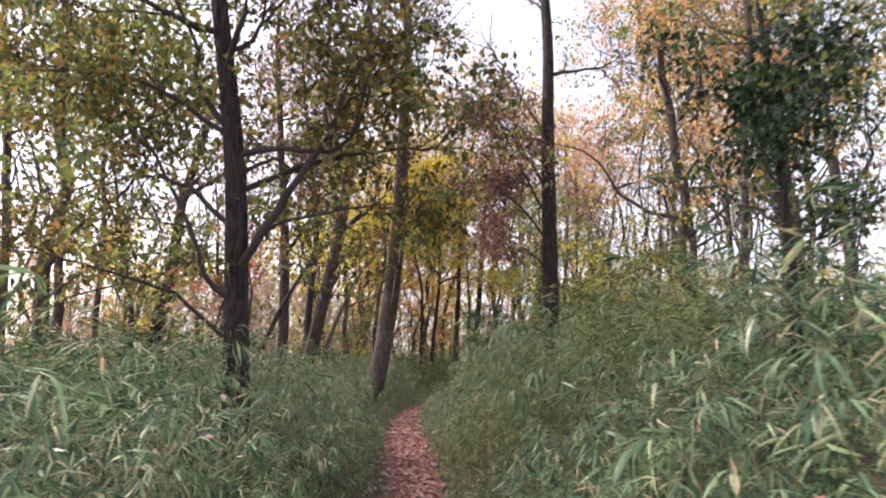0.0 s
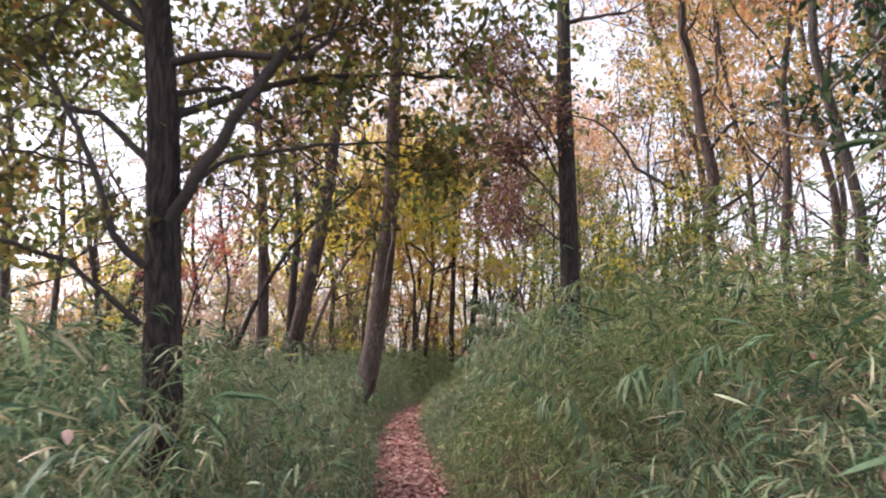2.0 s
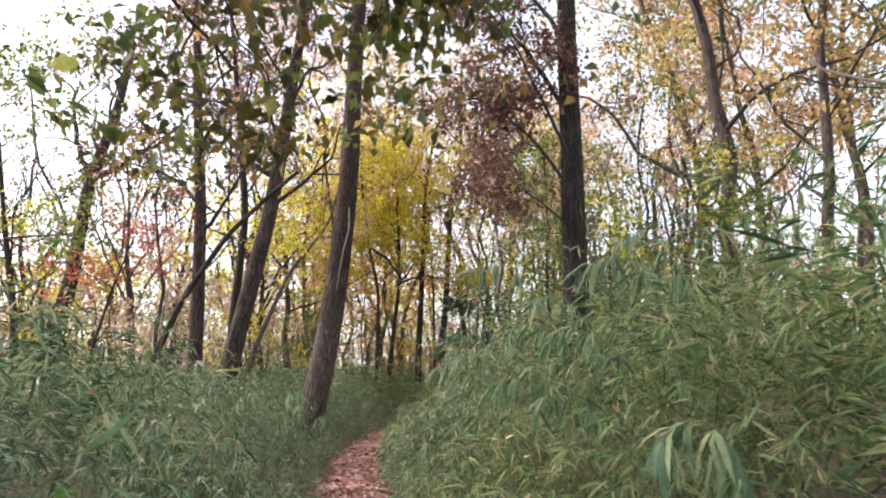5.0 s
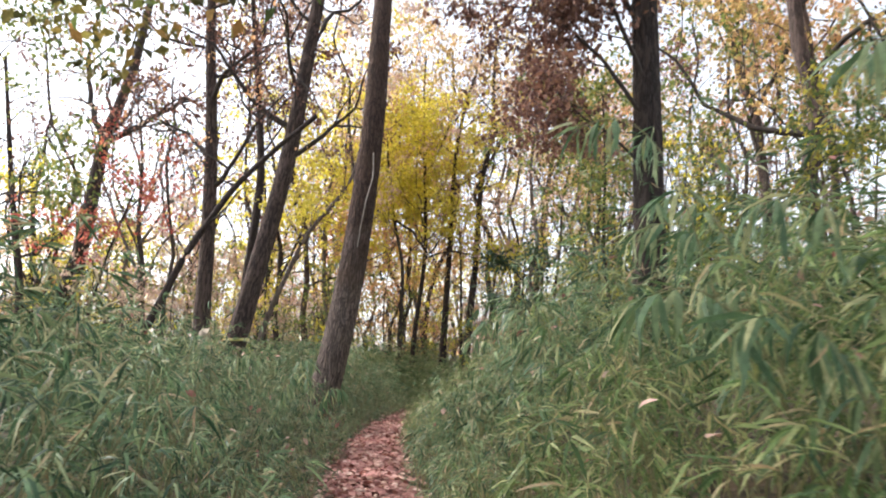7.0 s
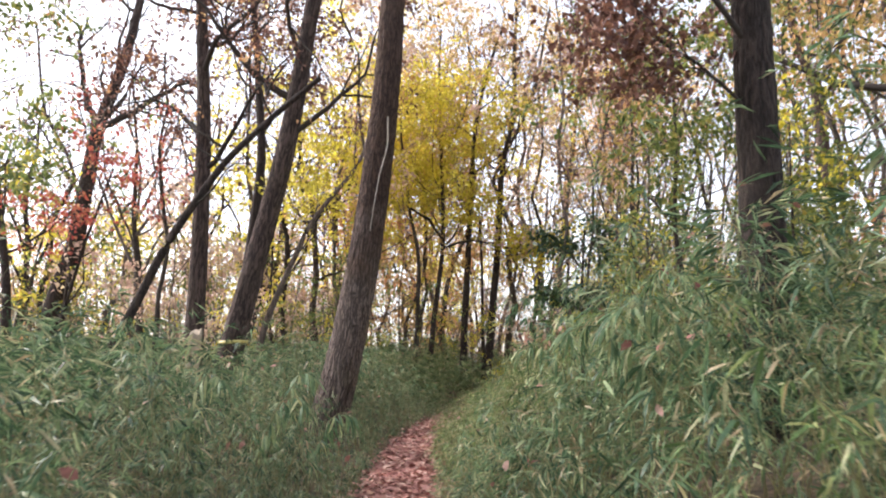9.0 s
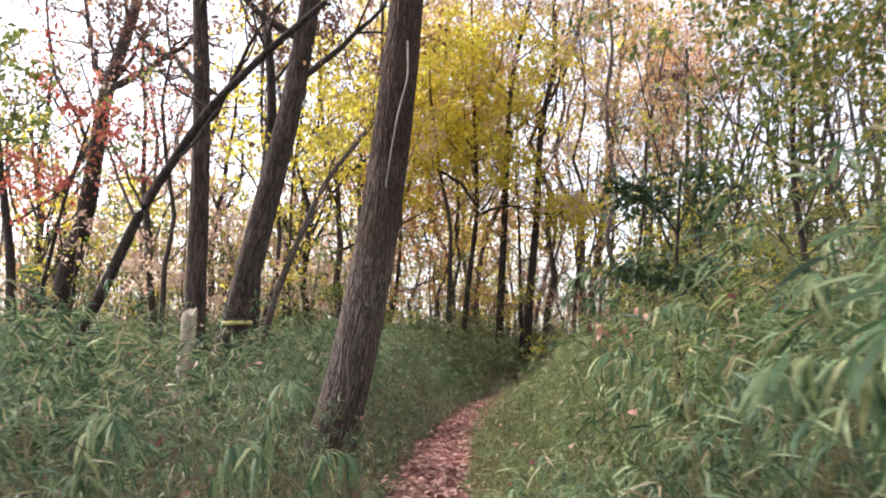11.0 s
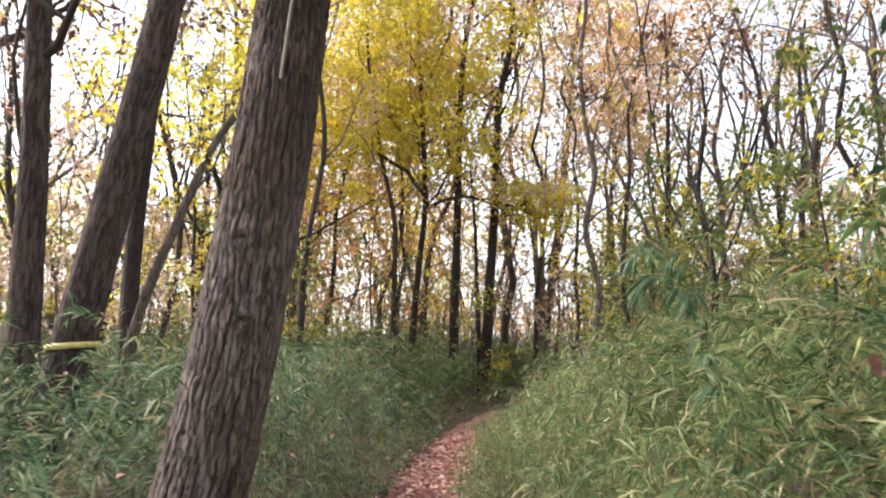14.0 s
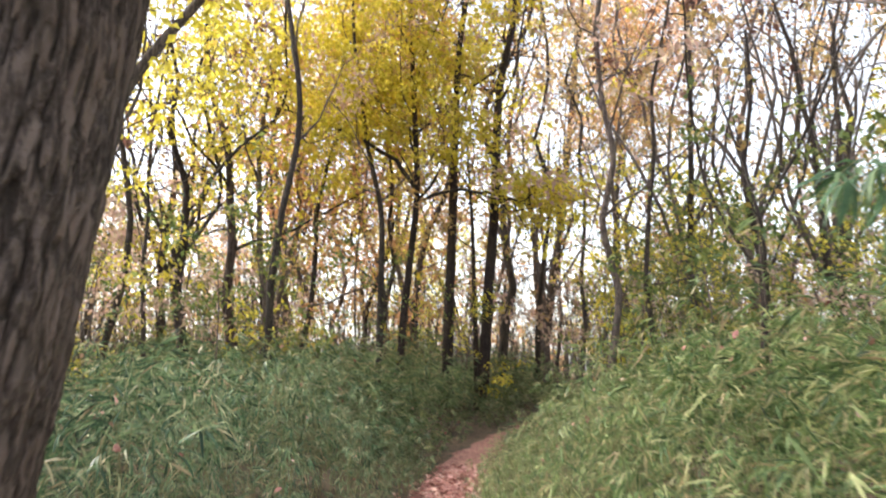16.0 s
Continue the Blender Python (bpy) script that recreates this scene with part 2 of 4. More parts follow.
def mesh_of(name, verts, faces, mat, smooth=False):
    """A mesh from arrays of places and of equal-sided faces."""
    verts, faces = np.asarray(verts, np.float32), np.asarray(faces, np.int32)
    me = bpy.data.meshes.new(name)
    k = faces.shape[1]
    me.vertices.add(len(verts))
    me.vertices.foreach_set("co", verts.ravel())
    me.loops.add(faces.size)
    me.loops.foreach_set("vertex_index", faces.ravel())
    me.polygons.add(len(faces))
    me.polygons.foreach_set("loop_start", np.arange(0, faces.size, k, dtype=np.int32))
    me.update(calc_edges=True)
    if smooth:
        me.polygons.foreach_set("use_smooth", np.ones(len(faces), bool))
    me.materials.append(mat)
    return me


def part(name, me, parent, label=""):
    ob = new(name, me)
    ob.parent = parent
    return tagged(ob, label)


def unit(v):
    return v / np.maximum(np.linalg.norm(v, axis=-1, keepdims=True), 1e-9)


def tube(points, radii, sides=8, rough=0.0, seed=0):
    """Rings swept along a line, as quads; rough: how uneven the skin is, as a part of the radius."""
    pts, radii = np.asarray(points, float), np.asarray(radii, float)
    tang = unit(np.gradient(pts, axis=0))
    ref = np.where(np.abs(tang[:, 2:3]) > 0.9, [[1.0, 0, 0]], [[0, 0, 1.0]])
    u = unit(np.cross(tang, ref))
    w = np.cross(tang, u)
    ang = np.linspace(0, 2 * np.pi, sides, endpoint=False)
    r = radii[:, None] * np.ones(sides)
    if rough:
        g = np.random.default_rng(seed)
        r = r * (1 + rough * g.standard_normal((len(pts), sides)))
    v = pts[:, None] + r[..., None] * (np.cos(ang)[None, :, None] * u[:, None] + np.sin(ang)[None, :, None] * w[:, None])
    n = len(pts)
    i, j = np.meshgrid(np.arange(n - 1), np.arange(sides), indexing="ij")
    j2 = (j + 1) % sides
    f = np.stack([i * sides + j, i * sides + j2, (i + 1) * sides + j2, (i + 1) * sides + j], -1).reshape(-1, 4)
    return v.reshape(-1, 3), f


def smooth_line(points, count):
    """A rounded line through the points."""
    p = np.asarray(points, float)
    d = np.r_[0, np.cumsum(np.linalg.norm(np.diff(p, axis=0), axis=1))]
    t = np.linspace(0, d[-1], count)
    out = np.stack([np.interp(t, d, p[:, k]) for k in range(p.shape[1])], 1)
    for _ in range(max(1, count // 10)):
        out[1:-1] = 0.25 * out[:-2] + 0.5 * out[1:-1] + 0.25 * out[2:]
    return out


def join(pieces):
    vs, fs, o = [], [], 0
    for v, f in pieces:
        vs.append(v)
        fs.append(f + o)
        o += len(v)
    return np.concatenate(vs), np.concatenate(fs)


def blades(base, way, up, length, width, fine=True, droop=0.25):
    """Leaf blades: bent in two joints when fine, else folded rhombs."""
    n = len(base)
    way = unit(way)
    side = unit(np.cross(way, up))
    nor = np.cross(side, way)
    L, W = length[:, None], width[:, None]
    if fine:
        a = base + way * L * 0.3 + nor * L * 0.05
        b = base + way * L * 0.66 - nor * L * droop * 0.25
        tip = base + way * L * 0.97 - nor * L * droop
        v = np.stack([base, a - side * W * 0.5, a + side * W * 0.5, b - side * W * 0.42, b + side * W * 0.42, tip], 1)
        f = np.array([[0, 2, 1], [1, 2, 4], [1, 4, 3], [3, 4, 5]])
    else:
        a = base + way * L * 0.45 + nor * W * 0.22
        tip = base + way * L - nor * L * droop * 0.6
        v = np.stack([base, a - side * W * 0.5, a + side * W * 0.5, tip], 1)
        f = np.array([[0, 3, 1], [0, 2, 3]])
    k = v.shape[1]
    faces = (np.arange(n)[:, None, None] * k + f[None]).reshape(-1, 3)
    return v.reshape(-1, 3), faces


# ---- the lie of the land ----
PATH_Y = np.array([-12, 0, 4, 7.6, 10, 12.5, 14.5, 17.6, 20, 22.7, 25, 27.5, 29.5, 32, 35, 40])
PATH_X = np.array([1.9, 1.55, 1.15, 0.75, 0.42, 0.02, -0.3, -0.55, -0.66, -0.64, -0.42, -0.1, 0.3, 1.1, 2.3, 4.6])
RISE_Y = np.array([-12, 0, 4, 7.5, 11, 17, 60])
RISE_Z = np.array([-0.2, -0.2, -0.2, -0.36, -0.06, 0.0, 0.05])


def path_x(y):
    return np.interp(y, PATH_Y, PATH_X)


def wave(x, y):
    return 0.05 * np.sin(0.9 * x + 0.4 * y) + 0.06 * np.sin(0.31 * x - 0.53 * y + 1.0) + 0.03 * np.sin(2.1 * x + 1.7 * y)


def land(x, y):
    """Height of the ground."""
    x, y = np.asarray(x, float), np.asarray(y, float)
    d = x - path_x(y)
    z = np.interp(y, RISE_Y, RISE_Z)
    bank = np.interp(y, [-10, 14, 20, 40], [0.85, 0.85, 0.45, 0.35])
    right = bank * np.clip((d - 0.5) / 3.2, 0, 1) + 0.05 * np.clip(d - 3.7, 0, 12)
    left = 0.28 * np.clip((-d - 0.5) / 3.0, 0, 1) + 0.01 * np.clip(-d - 3.5, 0, 20)
    off = np.clip((np.abs(d) - 0.4) / 1.0, 0, 1)
    far = np.hypot(x, y - 15.0)
    return z + np.where(d > 0, right, left) + wave(x, y) * off - 0.13 * np.clip(far - 42, 0, 130)


def spaced(lo, a, b, hi, step):
    mid = np.arange(a, b + 1e-6, step)
    out_hi = b + np.cumsum(step * 1.35 ** np.arange(1, 40))
    out_lo = a - np.cumsum(step * 1.35 ** np.arange(1, 40))
    return np.r_[out_lo[out_lo > lo][::-1], mid, out_hi[out_hi < hi]]


gx, gy = spaced(-900, -9, 10, 900, 0.3), spaced(-900, -4, 40, 900, 0.3)
X, Y = np.meshgrid(gx, gy)
nx = len(gx)
ii, jj = np.meshgrid(np.arange(len(gy) - 1), np.arange(nx - 1), indexing="ij")
quads = np.stack([ii * nx + jj, ii * nx + jj + 1, (ii + 1) * nx + jj + 1, (ii + 1) * nx + jj], -1).reshape(-1, 4)
ground = new("ground", mesh_of("ground", np.stack([X, Y, land(X, Y)], -1).reshape(-1, 3), quads, SOIL, True))
tagged(ground, "dark forest soil under leaf litter and dwarf bamboo", "ground", kind="structure")

# the trodden path, a strip with ragged edges
py = np.arange(-8, 36, 0.2)
edge_l = 0.33 + 0.05 * np.sin(py * 2.3) + 0.05 * np.sin(py * 5.1 + 1) + 0.02 * rng.standard_normal(len(py))
edge_r = 0.33 + 0.05 * np.sin(py * 1.9 + 2) + 0.05 * np.sin(py * 4.7) + 0.02 * rng.standard_normal(len(py))
cols = np.linspace(-1, 1, 9)
sx = path_x(py)[:, None] + np.where(cols < 0, cols * edge_l[:, None], cols * edge_r[:, None])
sy = np.repeat(py[:, None], 9, 1)
sz = land(sx, sy) + 0.02 - 0.015 * np.abs(cols) + 0.006 * rng.standard_normal(sx.shape)
ii, jj = np.meshgrid(np.arange(len(py) - 1), np.arange(8), indexing="ij")
quads = np.stack([ii * 9 + jj, ii * 9 + jj + 1, (ii + 1) * 9 + jj + 1, (ii + 1) * 9 + jj], -1).reshape(-1, 4)
footpath = new("path", mesh_of("path", np.stack([sx, sy, sz], -1).reshape(-1, 3), quads, PATH_SOIL, True))
tagged(footpath, "narrow trodden footpath covered in reddish-brown fallen leaves", "path", kind="structure")


# ---- dwarf bamboo ----
def culm_template(seed, nodes):
    """One bamboo stalk of height 1: its bent stem, and where its leaves spring and point, in drooping fans."""
    g = np.random.default_rng(seed)
    lean, az0 = g.uniform(0.1, 0.5), g.uniform(0, 6.28)
    at = lambda u: np.array([math.cos(az0) * lean * u * u, math.sin(az0) * lean * u * u, u * (1 - 0.15 * u * lean)])
    base, way, size, twigs = [], [], [], []
    for k in range(nodes):
        u = 0.22 + 0.78 * (k + g.uniform(0, 0.6)) / nodes
        az, el = g.uniform(0, 6.28), g.uniform(0.0, 0.8)
        ln = g.uniform(0.07, 0.28) * (1.25 - 0.6 * u)
        d = np.array([math.cos(az) * math.cos(el), math.sin(az) * math.cos(el), math.sin(el)])
        p0 = at(min(u, 1))
        p1 = p0 + d * ln
        twigs.append((p0, p1))
        m = g.integers(4, 8)
        droop = g.uniform(-0.65, 0.35)
        for s in np.linspace(-1, 1, m) * g.uniform(0.5, 1.1) + g.normal(0, 0.12, m):
            a2, e2 = az + s, droop + g.normal(0, 0.3) - 0.25 * abs(s)
            base.append(p1 - d * ln * g.uniform(0, 0.4))
            way.append((math.cos(a2) * math.cos(e2), math.sin(a2) * math.cos(e2), math.sin(e2)))
            size.append(g.uniform(0.09, 0.19) * (1 - 0.25 * abs(s)))
    stem = np.array([at(u) for u in (0, 0.35, 0.7, 1.0)])
    return np.array(base), np.array(way), np.array(size), stem, twigs


def thicket(name, label, xs, ys, hs, fine, mat, seed, scale=1.0, nodes=8, slim=1.0):
    """Many stalks joined into one growth."""
    g = np.random.default_rng(seed)
    temps = [culm_template(seed * 100 + k, nodes) for k in range(16)]
    pick = g.integers(0, len(temps), len(xs))
    zs = land(xs, ys)
    lv, sv = [], []
    for k, (b, w, s, stem, twigs) in enumerate(temps):
        idx = np.where(pick == k)[0]
        if not len(idx):
            continue
        a = g.uniform(0, 6.28, len(idx))
        c, sn = np.cos(a), np.sin(a)
        rot = np.zeros((len(idx), 3, 3))
        rot[:, 0, 0], rot[:, 0, 1], rot[:, 1, 0], rot[:, 1, 1], rot[:, 2, 2] = c, -sn, sn, c, 1
        org = np.stack([xs[idx], ys[idx], zs[idx]], -1)
        place = lambda q: (np.einsum("nij,mj->nmi", rot, q) * hs[idx][:, None, None] + org[:, None])
        bb = place(b)
        ww = np.einsum("nij,mj->nmi", rot, w) + g.normal(0, 0.18, (len(idx), len(w), 3))
        ll = s[None] * scale * g.uniform(0.8, 1.25, (len(idx), 1)) * np.clip(hs[idx][:, None] + 0.25, 0.55, 1.15)
        n = bb.shape[0] * bb.shape[1]
        up = np.tile([0.0, 0.0, 1.0], (n, 1)) + g.normal(0, 0.4, (n, 3))
        lv.append(blades(bb.reshape(-1, 3), ww.reshape(-1, 3), up, ll.reshape(-1), ll.reshape(-1) * slim * g.uniform(0.07, 0.12, n), fine, 0.22))
        if fine:
            for q in place(stem):
                sv.append(tube(q, [0.004, 0.0035, 0.003, 0.0015], 3))
            q0, q1 = place(np.array([t[0] for t in twigs])).reshape(-1, 3), place(np.array([t[1] for t in twigs])).reshape(-1, 3)
            off = np.array([0.0012, 0.0012, 0])
            v = np.stack([q0 - off, q0 + off, q1 + off * 0.6, q1 - off * 0.6], 1).reshape(-1, 3)
            sv.append((v, np.arange(len(v)).reshape(-1, 4)))
    ob = tagged(new(name, mesh_of(name, *join(lv), mat)), label, "bamboo grass", kind="stuff")
    if sv:
        tagged(part("stems", mesh_of("stems", *join(sv), CULM), ob, "thin yellow-green bamboo stems"), kind="stuff")
    return ob


def sasa_height(x, y):
    """How tall the growth stands: low at the path, taller away from it."""
    d = x - path_x(y)
    ramp_wide = np.where(d > 0, np.interp(y, [0, 12, 17], [1.6, 1.7, 2.8]), np.interp(y, [8, 12], [1.25, 1.6]))
    e = np.clip((np.abs(d) - 0.3) / ramp_wide, 0, 1)
    tall = np.where(d > 0, np.interp(y, [0, 8, 15, 21, 30], [1.55, 1.7, 1.9, 1.75, 1.4]), np.interp(y, [0, 8, 12, 16, 24, 32, 40], [1.55, 1.55, 1.3, 1.12, 1.2, 1.4, 1.45]))
    return tall * (0.3 + 0.7 * e * e * (3 - 2 * e)) * (1 + 0.2 * np.sin(1.3 * x + 0.7 * y) * np.sin(0.8 * y - 0.5 * x) + 0.12 * np.sin(3.7 * x - 1.1 * y) * np.sin(2.9 * y + 1.3 * x))


def beside(x, y, s):
    """Stalk heights, kept short enough next to the path to leave it open."""
    d = x - path_x(y)
    steep = np.where(d < 0, np.interp(y, [4, 5, 8, 9], [0.95, 1.2, 1.2, 0.95]), 0.95)
    return np.minimum(sasa_height(x, y) * s, 0.34 + steep * np.maximum(np.abs(d) - 0.3, 0))


def scatter(count, x0, x1, y0, y1, inner, outer, seed):
    """Random places beside the path, between two distances from its middle."""
    g = np.random.default_rng(seed)
    x, y = g.uniform(x0, x1, count), g.uniform(y0, y1, count)
    d = np.abs(x - path_x(y))
    clump = 0.5 + 0.5 * np.sin(4.1 * x + 1.9 * y + 2 * np.sin(1.7 * y)) * np.sin(3.3 * y - 2.2 * x + 2 * np.sin(1.3 * x))
    ok = (d > inner) & (d <= outer) & (g.random(count) < 0.45 + 0.75 * clump)
    return x[ok], y[ok], np.where(g.random(ok.sum()) < 0.07, g.uniform(1.15, 1.35, ok.sum()), g.uniform(0.5, 1.12, ok.sum()))


def clear_of_trees(x, y):
    ok = np.ones(len(x), bool)
    for tx, ty, tr in ((-1.72, 18.75, 0.5), (-1.08, 7.6, 0.2), (2.62, 15.5, 0.3), (-4.3, 21.9, 0.75), (-4.75, 21.3, 0.7), (-4.3, 20.3, 0.5), (-3.7, 19.4, 0.4)):
        ok &= np.hypot(x - tx, y - ty) > tr
    return ok


for side, seed, y0, y1, mat, text in (
        (-1, 11, -0.5, 12, SASA, "dense dwarf bamboo with narrow grey-green leaves beside the path"), (-1, 13, 12, 27, SASA, "dense dwarf bamboo with narrow grey-green leaves round the oak"),
        (1, 15, -0.5, 7.5, SASA, "tall dwarf bamboo with drooping grey-green leaves on the bank"), (1, 19, 7, 12, SASA_PALE, "tall dwarf bamboo with drooping yellow-green leaves on the bank"),
        (1, 29, 11.5, 16, SASA, "tall dwarf bamboo with drooping green leaves on the bank"), (1, 17, 15.5, 28, SASA_PALE, "lower dwarf bamboo with yellow-green leaves beside the path")):
    x, y, s = scatter(int((37 if y0 > 10 else 32) * 7 * (y1 - y0)), -4 if side < 0 else -1.2, 1.8 if side < 0 else 4, y0, y1, 0.36, 1.9, seed)
    ok = (np.sign(x - path_x(y)) == side) & clear_of_trees(x, y)
    x, y, s = x[ok], y[ok], s[ok]
    thicket("bamboo_grass", text, x, y, beside(x, y, s), True, mat, seed, 0.82 if y0 > 10 else 0.92, 10, 0.85)
x, y, s = scatter(8600, -6, 7.5, 0, 30, 1.9, 5.2, 27)
ok = clear_of_trees(x, y)
x, y, s = x[ok], y[ok], s[ok]
for pale in (False, True):
    sel = ((x > path_x(y)) & ((y > 16) | ((y > 7.5) & (y < 12)))) == pale
    thicket("bamboo_grass", "yellow-green dwarf bamboo thicket on the bank" if pale else "dwarf bamboo thicket between the trees", x[sel], y[sel], sasa_height(x[sel], y[sel]) * s[sel], False, SASA_PALE if pale else SASA, 28 + pale, 1.05, 9, 0.95)
x, y, s = scatter(5400, -16, 17, -2, 44, 5.0, 30, 21)
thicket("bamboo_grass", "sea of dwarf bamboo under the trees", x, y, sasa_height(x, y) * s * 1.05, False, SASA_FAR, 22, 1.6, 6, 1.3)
x, y, s = scatter(3600, -6, 9, 26.5, 44, 0.5, 5.2, 23)
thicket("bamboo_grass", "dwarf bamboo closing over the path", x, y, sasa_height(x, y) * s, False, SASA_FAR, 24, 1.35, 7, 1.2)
x, y, s = scatter(2800, -40, 40, 34, 66, 6, 60, 25)
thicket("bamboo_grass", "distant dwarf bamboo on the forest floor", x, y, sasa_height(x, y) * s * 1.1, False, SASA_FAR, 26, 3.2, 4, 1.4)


# ---- trees ----
def grow(g, start, way, length, radius, depth, out, tips, sides, up=0.12, wild=0.22, fork=3):
    """A limb with its side branches: tubes into out, twig ends into tips."""
    n = 6 if depth > 0 else 4
    pts, d = [np.asarray(start, float)], unit(np.asarray(way, float))
    for _ in range(n):
        d = unit(d + g.normal(0, wild, 3) + np.array([0, 0, up]))
        pts.append(pts[-1] + d * length / n)
    pts = np.array(pts)
    radii = np.linspace(radius, radius * (0.45 if depth else 0.25), n + 1)
    out.append(tube(pts, radii, max(3, sides)))
    if depth <= 0:
        tips.extend(pts[2:])
        return
    for k in range(fork):
        i = int(g.integers(2, n + 1))
        dd = unit(d + g.normal(0, 0.75, 3))
        grow(g, pts[i], dd, length * g.uniform(0.5, 0.75), radii[i] * g.uniform(0.5, 0.7), depth - 1, out, tips, sides - 1, up, wild, fork)
    grow(g, pts[-1], d, length * 0.65, radii[-1], depth - 1, out, tips, sides - 1, up, wild, fork)


def crown_mesh(g, tips, leaf, count, size, spread, flat=0.7):
    """Leaves in loose sprays round the twig ends, with gaps between the sprays."""
    tips = np.array(tips)
    heart = tips[g.integers(0, len(tips), max(8, count // 14))] + g.normal(0, spread, (max(8, count // 14), 3)) * np.array([1, 1, flat])
    p = heart[g.integers(0, len(heart), count)] + g.normal(0, size * 1.1, (count, 3)) * np.array([1, 1, 0.6])
    way = g.normal(0, 1, (count, 3)) + np.array([0, 0, -0.5])
    up = g.normal(0, 0.5, (count, 3)) + np.array([0, 0, 1.0])
    L = size * g.uniform(0.65, 1.3, count)
    return mesh_of("crown", *blades(p, way, up, L, L * g.uniform(0.45, 0.65, count), False, 0.2), LEAF[leaf])


def lattice(g, rows, cols, u, v):
    """Smooth random values in -1..1 on a sheet that closes round in v."""
    t = g.uniform(-1, 1, (rows + 2, cols))
    i, j = np.floor(u).astype(int) % rows, np.floor(v).astype(int) % cols
    a, b = u - np.floor(u), v - np.floor(v)
    a, b = a * a * (3 - 2 * a), b * b * (3 - 2 * b)
    j2 = (j + 1) % cols
    return (t[i, j] * (1 - a) + t[i + 1, j] * a) * (1 - b) + (t[i, j2] * (1 - a) + t[i + 1, j2] * a) * b


def bark_trunk(axis, radii, sides, rings, seed, depth, knots=(), plate=0.05):
    """A trunk with furrows cut between long bark plates, cracks across the plates, and knots (angle, height, size)."""
    g = np.random.default_rng(seed)
    hgt = axis[:, 2] - axis[0, 2]
    zs = hgt[-1] * (np.linspace(0, 1, rings) ** 1.5)
    cx, cy, rr = (np.interp(zs, hgt, q) for q in (axis[:, 0], axis[:, 1], radii))
    A, Z = np.meshgrid(np.linspace(0, 2 * np.pi, sides, endpoint=False), zs)
    around = A / (2 * np.pi)
    count = max(8, int(2 * np.pi * radii[8] / plate))
    warp = 0.5 * lattice(g, 90, 6, Z / 0.8, around * 6) + 0.42 * lattice(g, 200, count, Z / 0.19, around * count) + 0.16 * lattice(g, 400, count, Z / 0.05, around * count)
    band = np.floor(Z / 0.15 + 0.9 * lattice(g, 60, 9, Z / 0.4, around * 9)).astype(int) % 400
    phase = around * count + warp + 0.55 * g.random((400, 1))[band, 0] + 0.3 * lattice(g, 400, 7, band * 1.0, around * 7)
    cell = np.floor(phase).astype(int) % count
    gap = np.abs(phase - np.floor(phase) - 0.5) * 2
    wide = 0.74 + 0.16 * lattice(g, 120, count, Z / 0.22, around * count)
    cut = np.clip((gap - wide) / (1 - wide), 0, 1) ** 0.8
    shift = g.uniform(0, 1, count)[cell]
    row = Z / 0.12 + shift + 0.35 * lattice(g, 60, count, Z / 0.3, around * count)
    broke = g.random((400, count))[np.floor(row).astype(int) % 400, cell]
    tilt = (row - np.floor(row) - 0.5) * (broke - 0.3)
    crack = np.clip(1 - np.abs(row - np.round(row)) / 0.07, 0, 1) * (g.random((400, count))[np.round(row).astype(int) % 400, cell] < 0.75)
    n3 = lattice(g, 700, count * 2, Z / 0.02, around * count * 2)
    R = rr[:, None] * (1 + 0.02 * lattice(g, 12, 5, Z / 0.8, around * 5)) - depth * np.maximum(cut, 0.7 * crack) + depth * (0.45 * tilt + 0.5 * (broke - 0.5) + 0.2 * n3)
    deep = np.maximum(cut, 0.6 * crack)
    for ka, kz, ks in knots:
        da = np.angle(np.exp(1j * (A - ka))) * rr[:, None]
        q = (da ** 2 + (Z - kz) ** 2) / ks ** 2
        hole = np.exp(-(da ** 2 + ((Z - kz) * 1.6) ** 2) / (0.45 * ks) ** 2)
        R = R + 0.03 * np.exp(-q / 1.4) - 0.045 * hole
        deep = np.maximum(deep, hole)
    v = np.stack([cx[:, None] + R * np.cos(A), cy[:, None] + R * np.sin(A), axis[0, 2] + Z], -1).reshape(-1, 3)
    i, j = np.meshgrid(np.arange(rings - 1), np.arange(sides), indexing="ij")
    j2 = (j + 1) % sides
    f = np.stack([i * sides + j, i * sides + j2, (i + 1) * sides + j2, (i + 1) * sides + j], -1).reshape(-1, 4)
    return v, f, np.clip(deep, 0, 1).ravel()


def bough(out, whole, twig):
    """The first line is the bough itself, the rest its twigs."""
    limb = part("limb", mesh_of("limb", *out[0], twig, True), whole)
    if len(out) > 1:
        tagged(part("twig_spray", mesh_of("twig_spray", *join(out[1:]), twig, True), limb), kind="stuff")


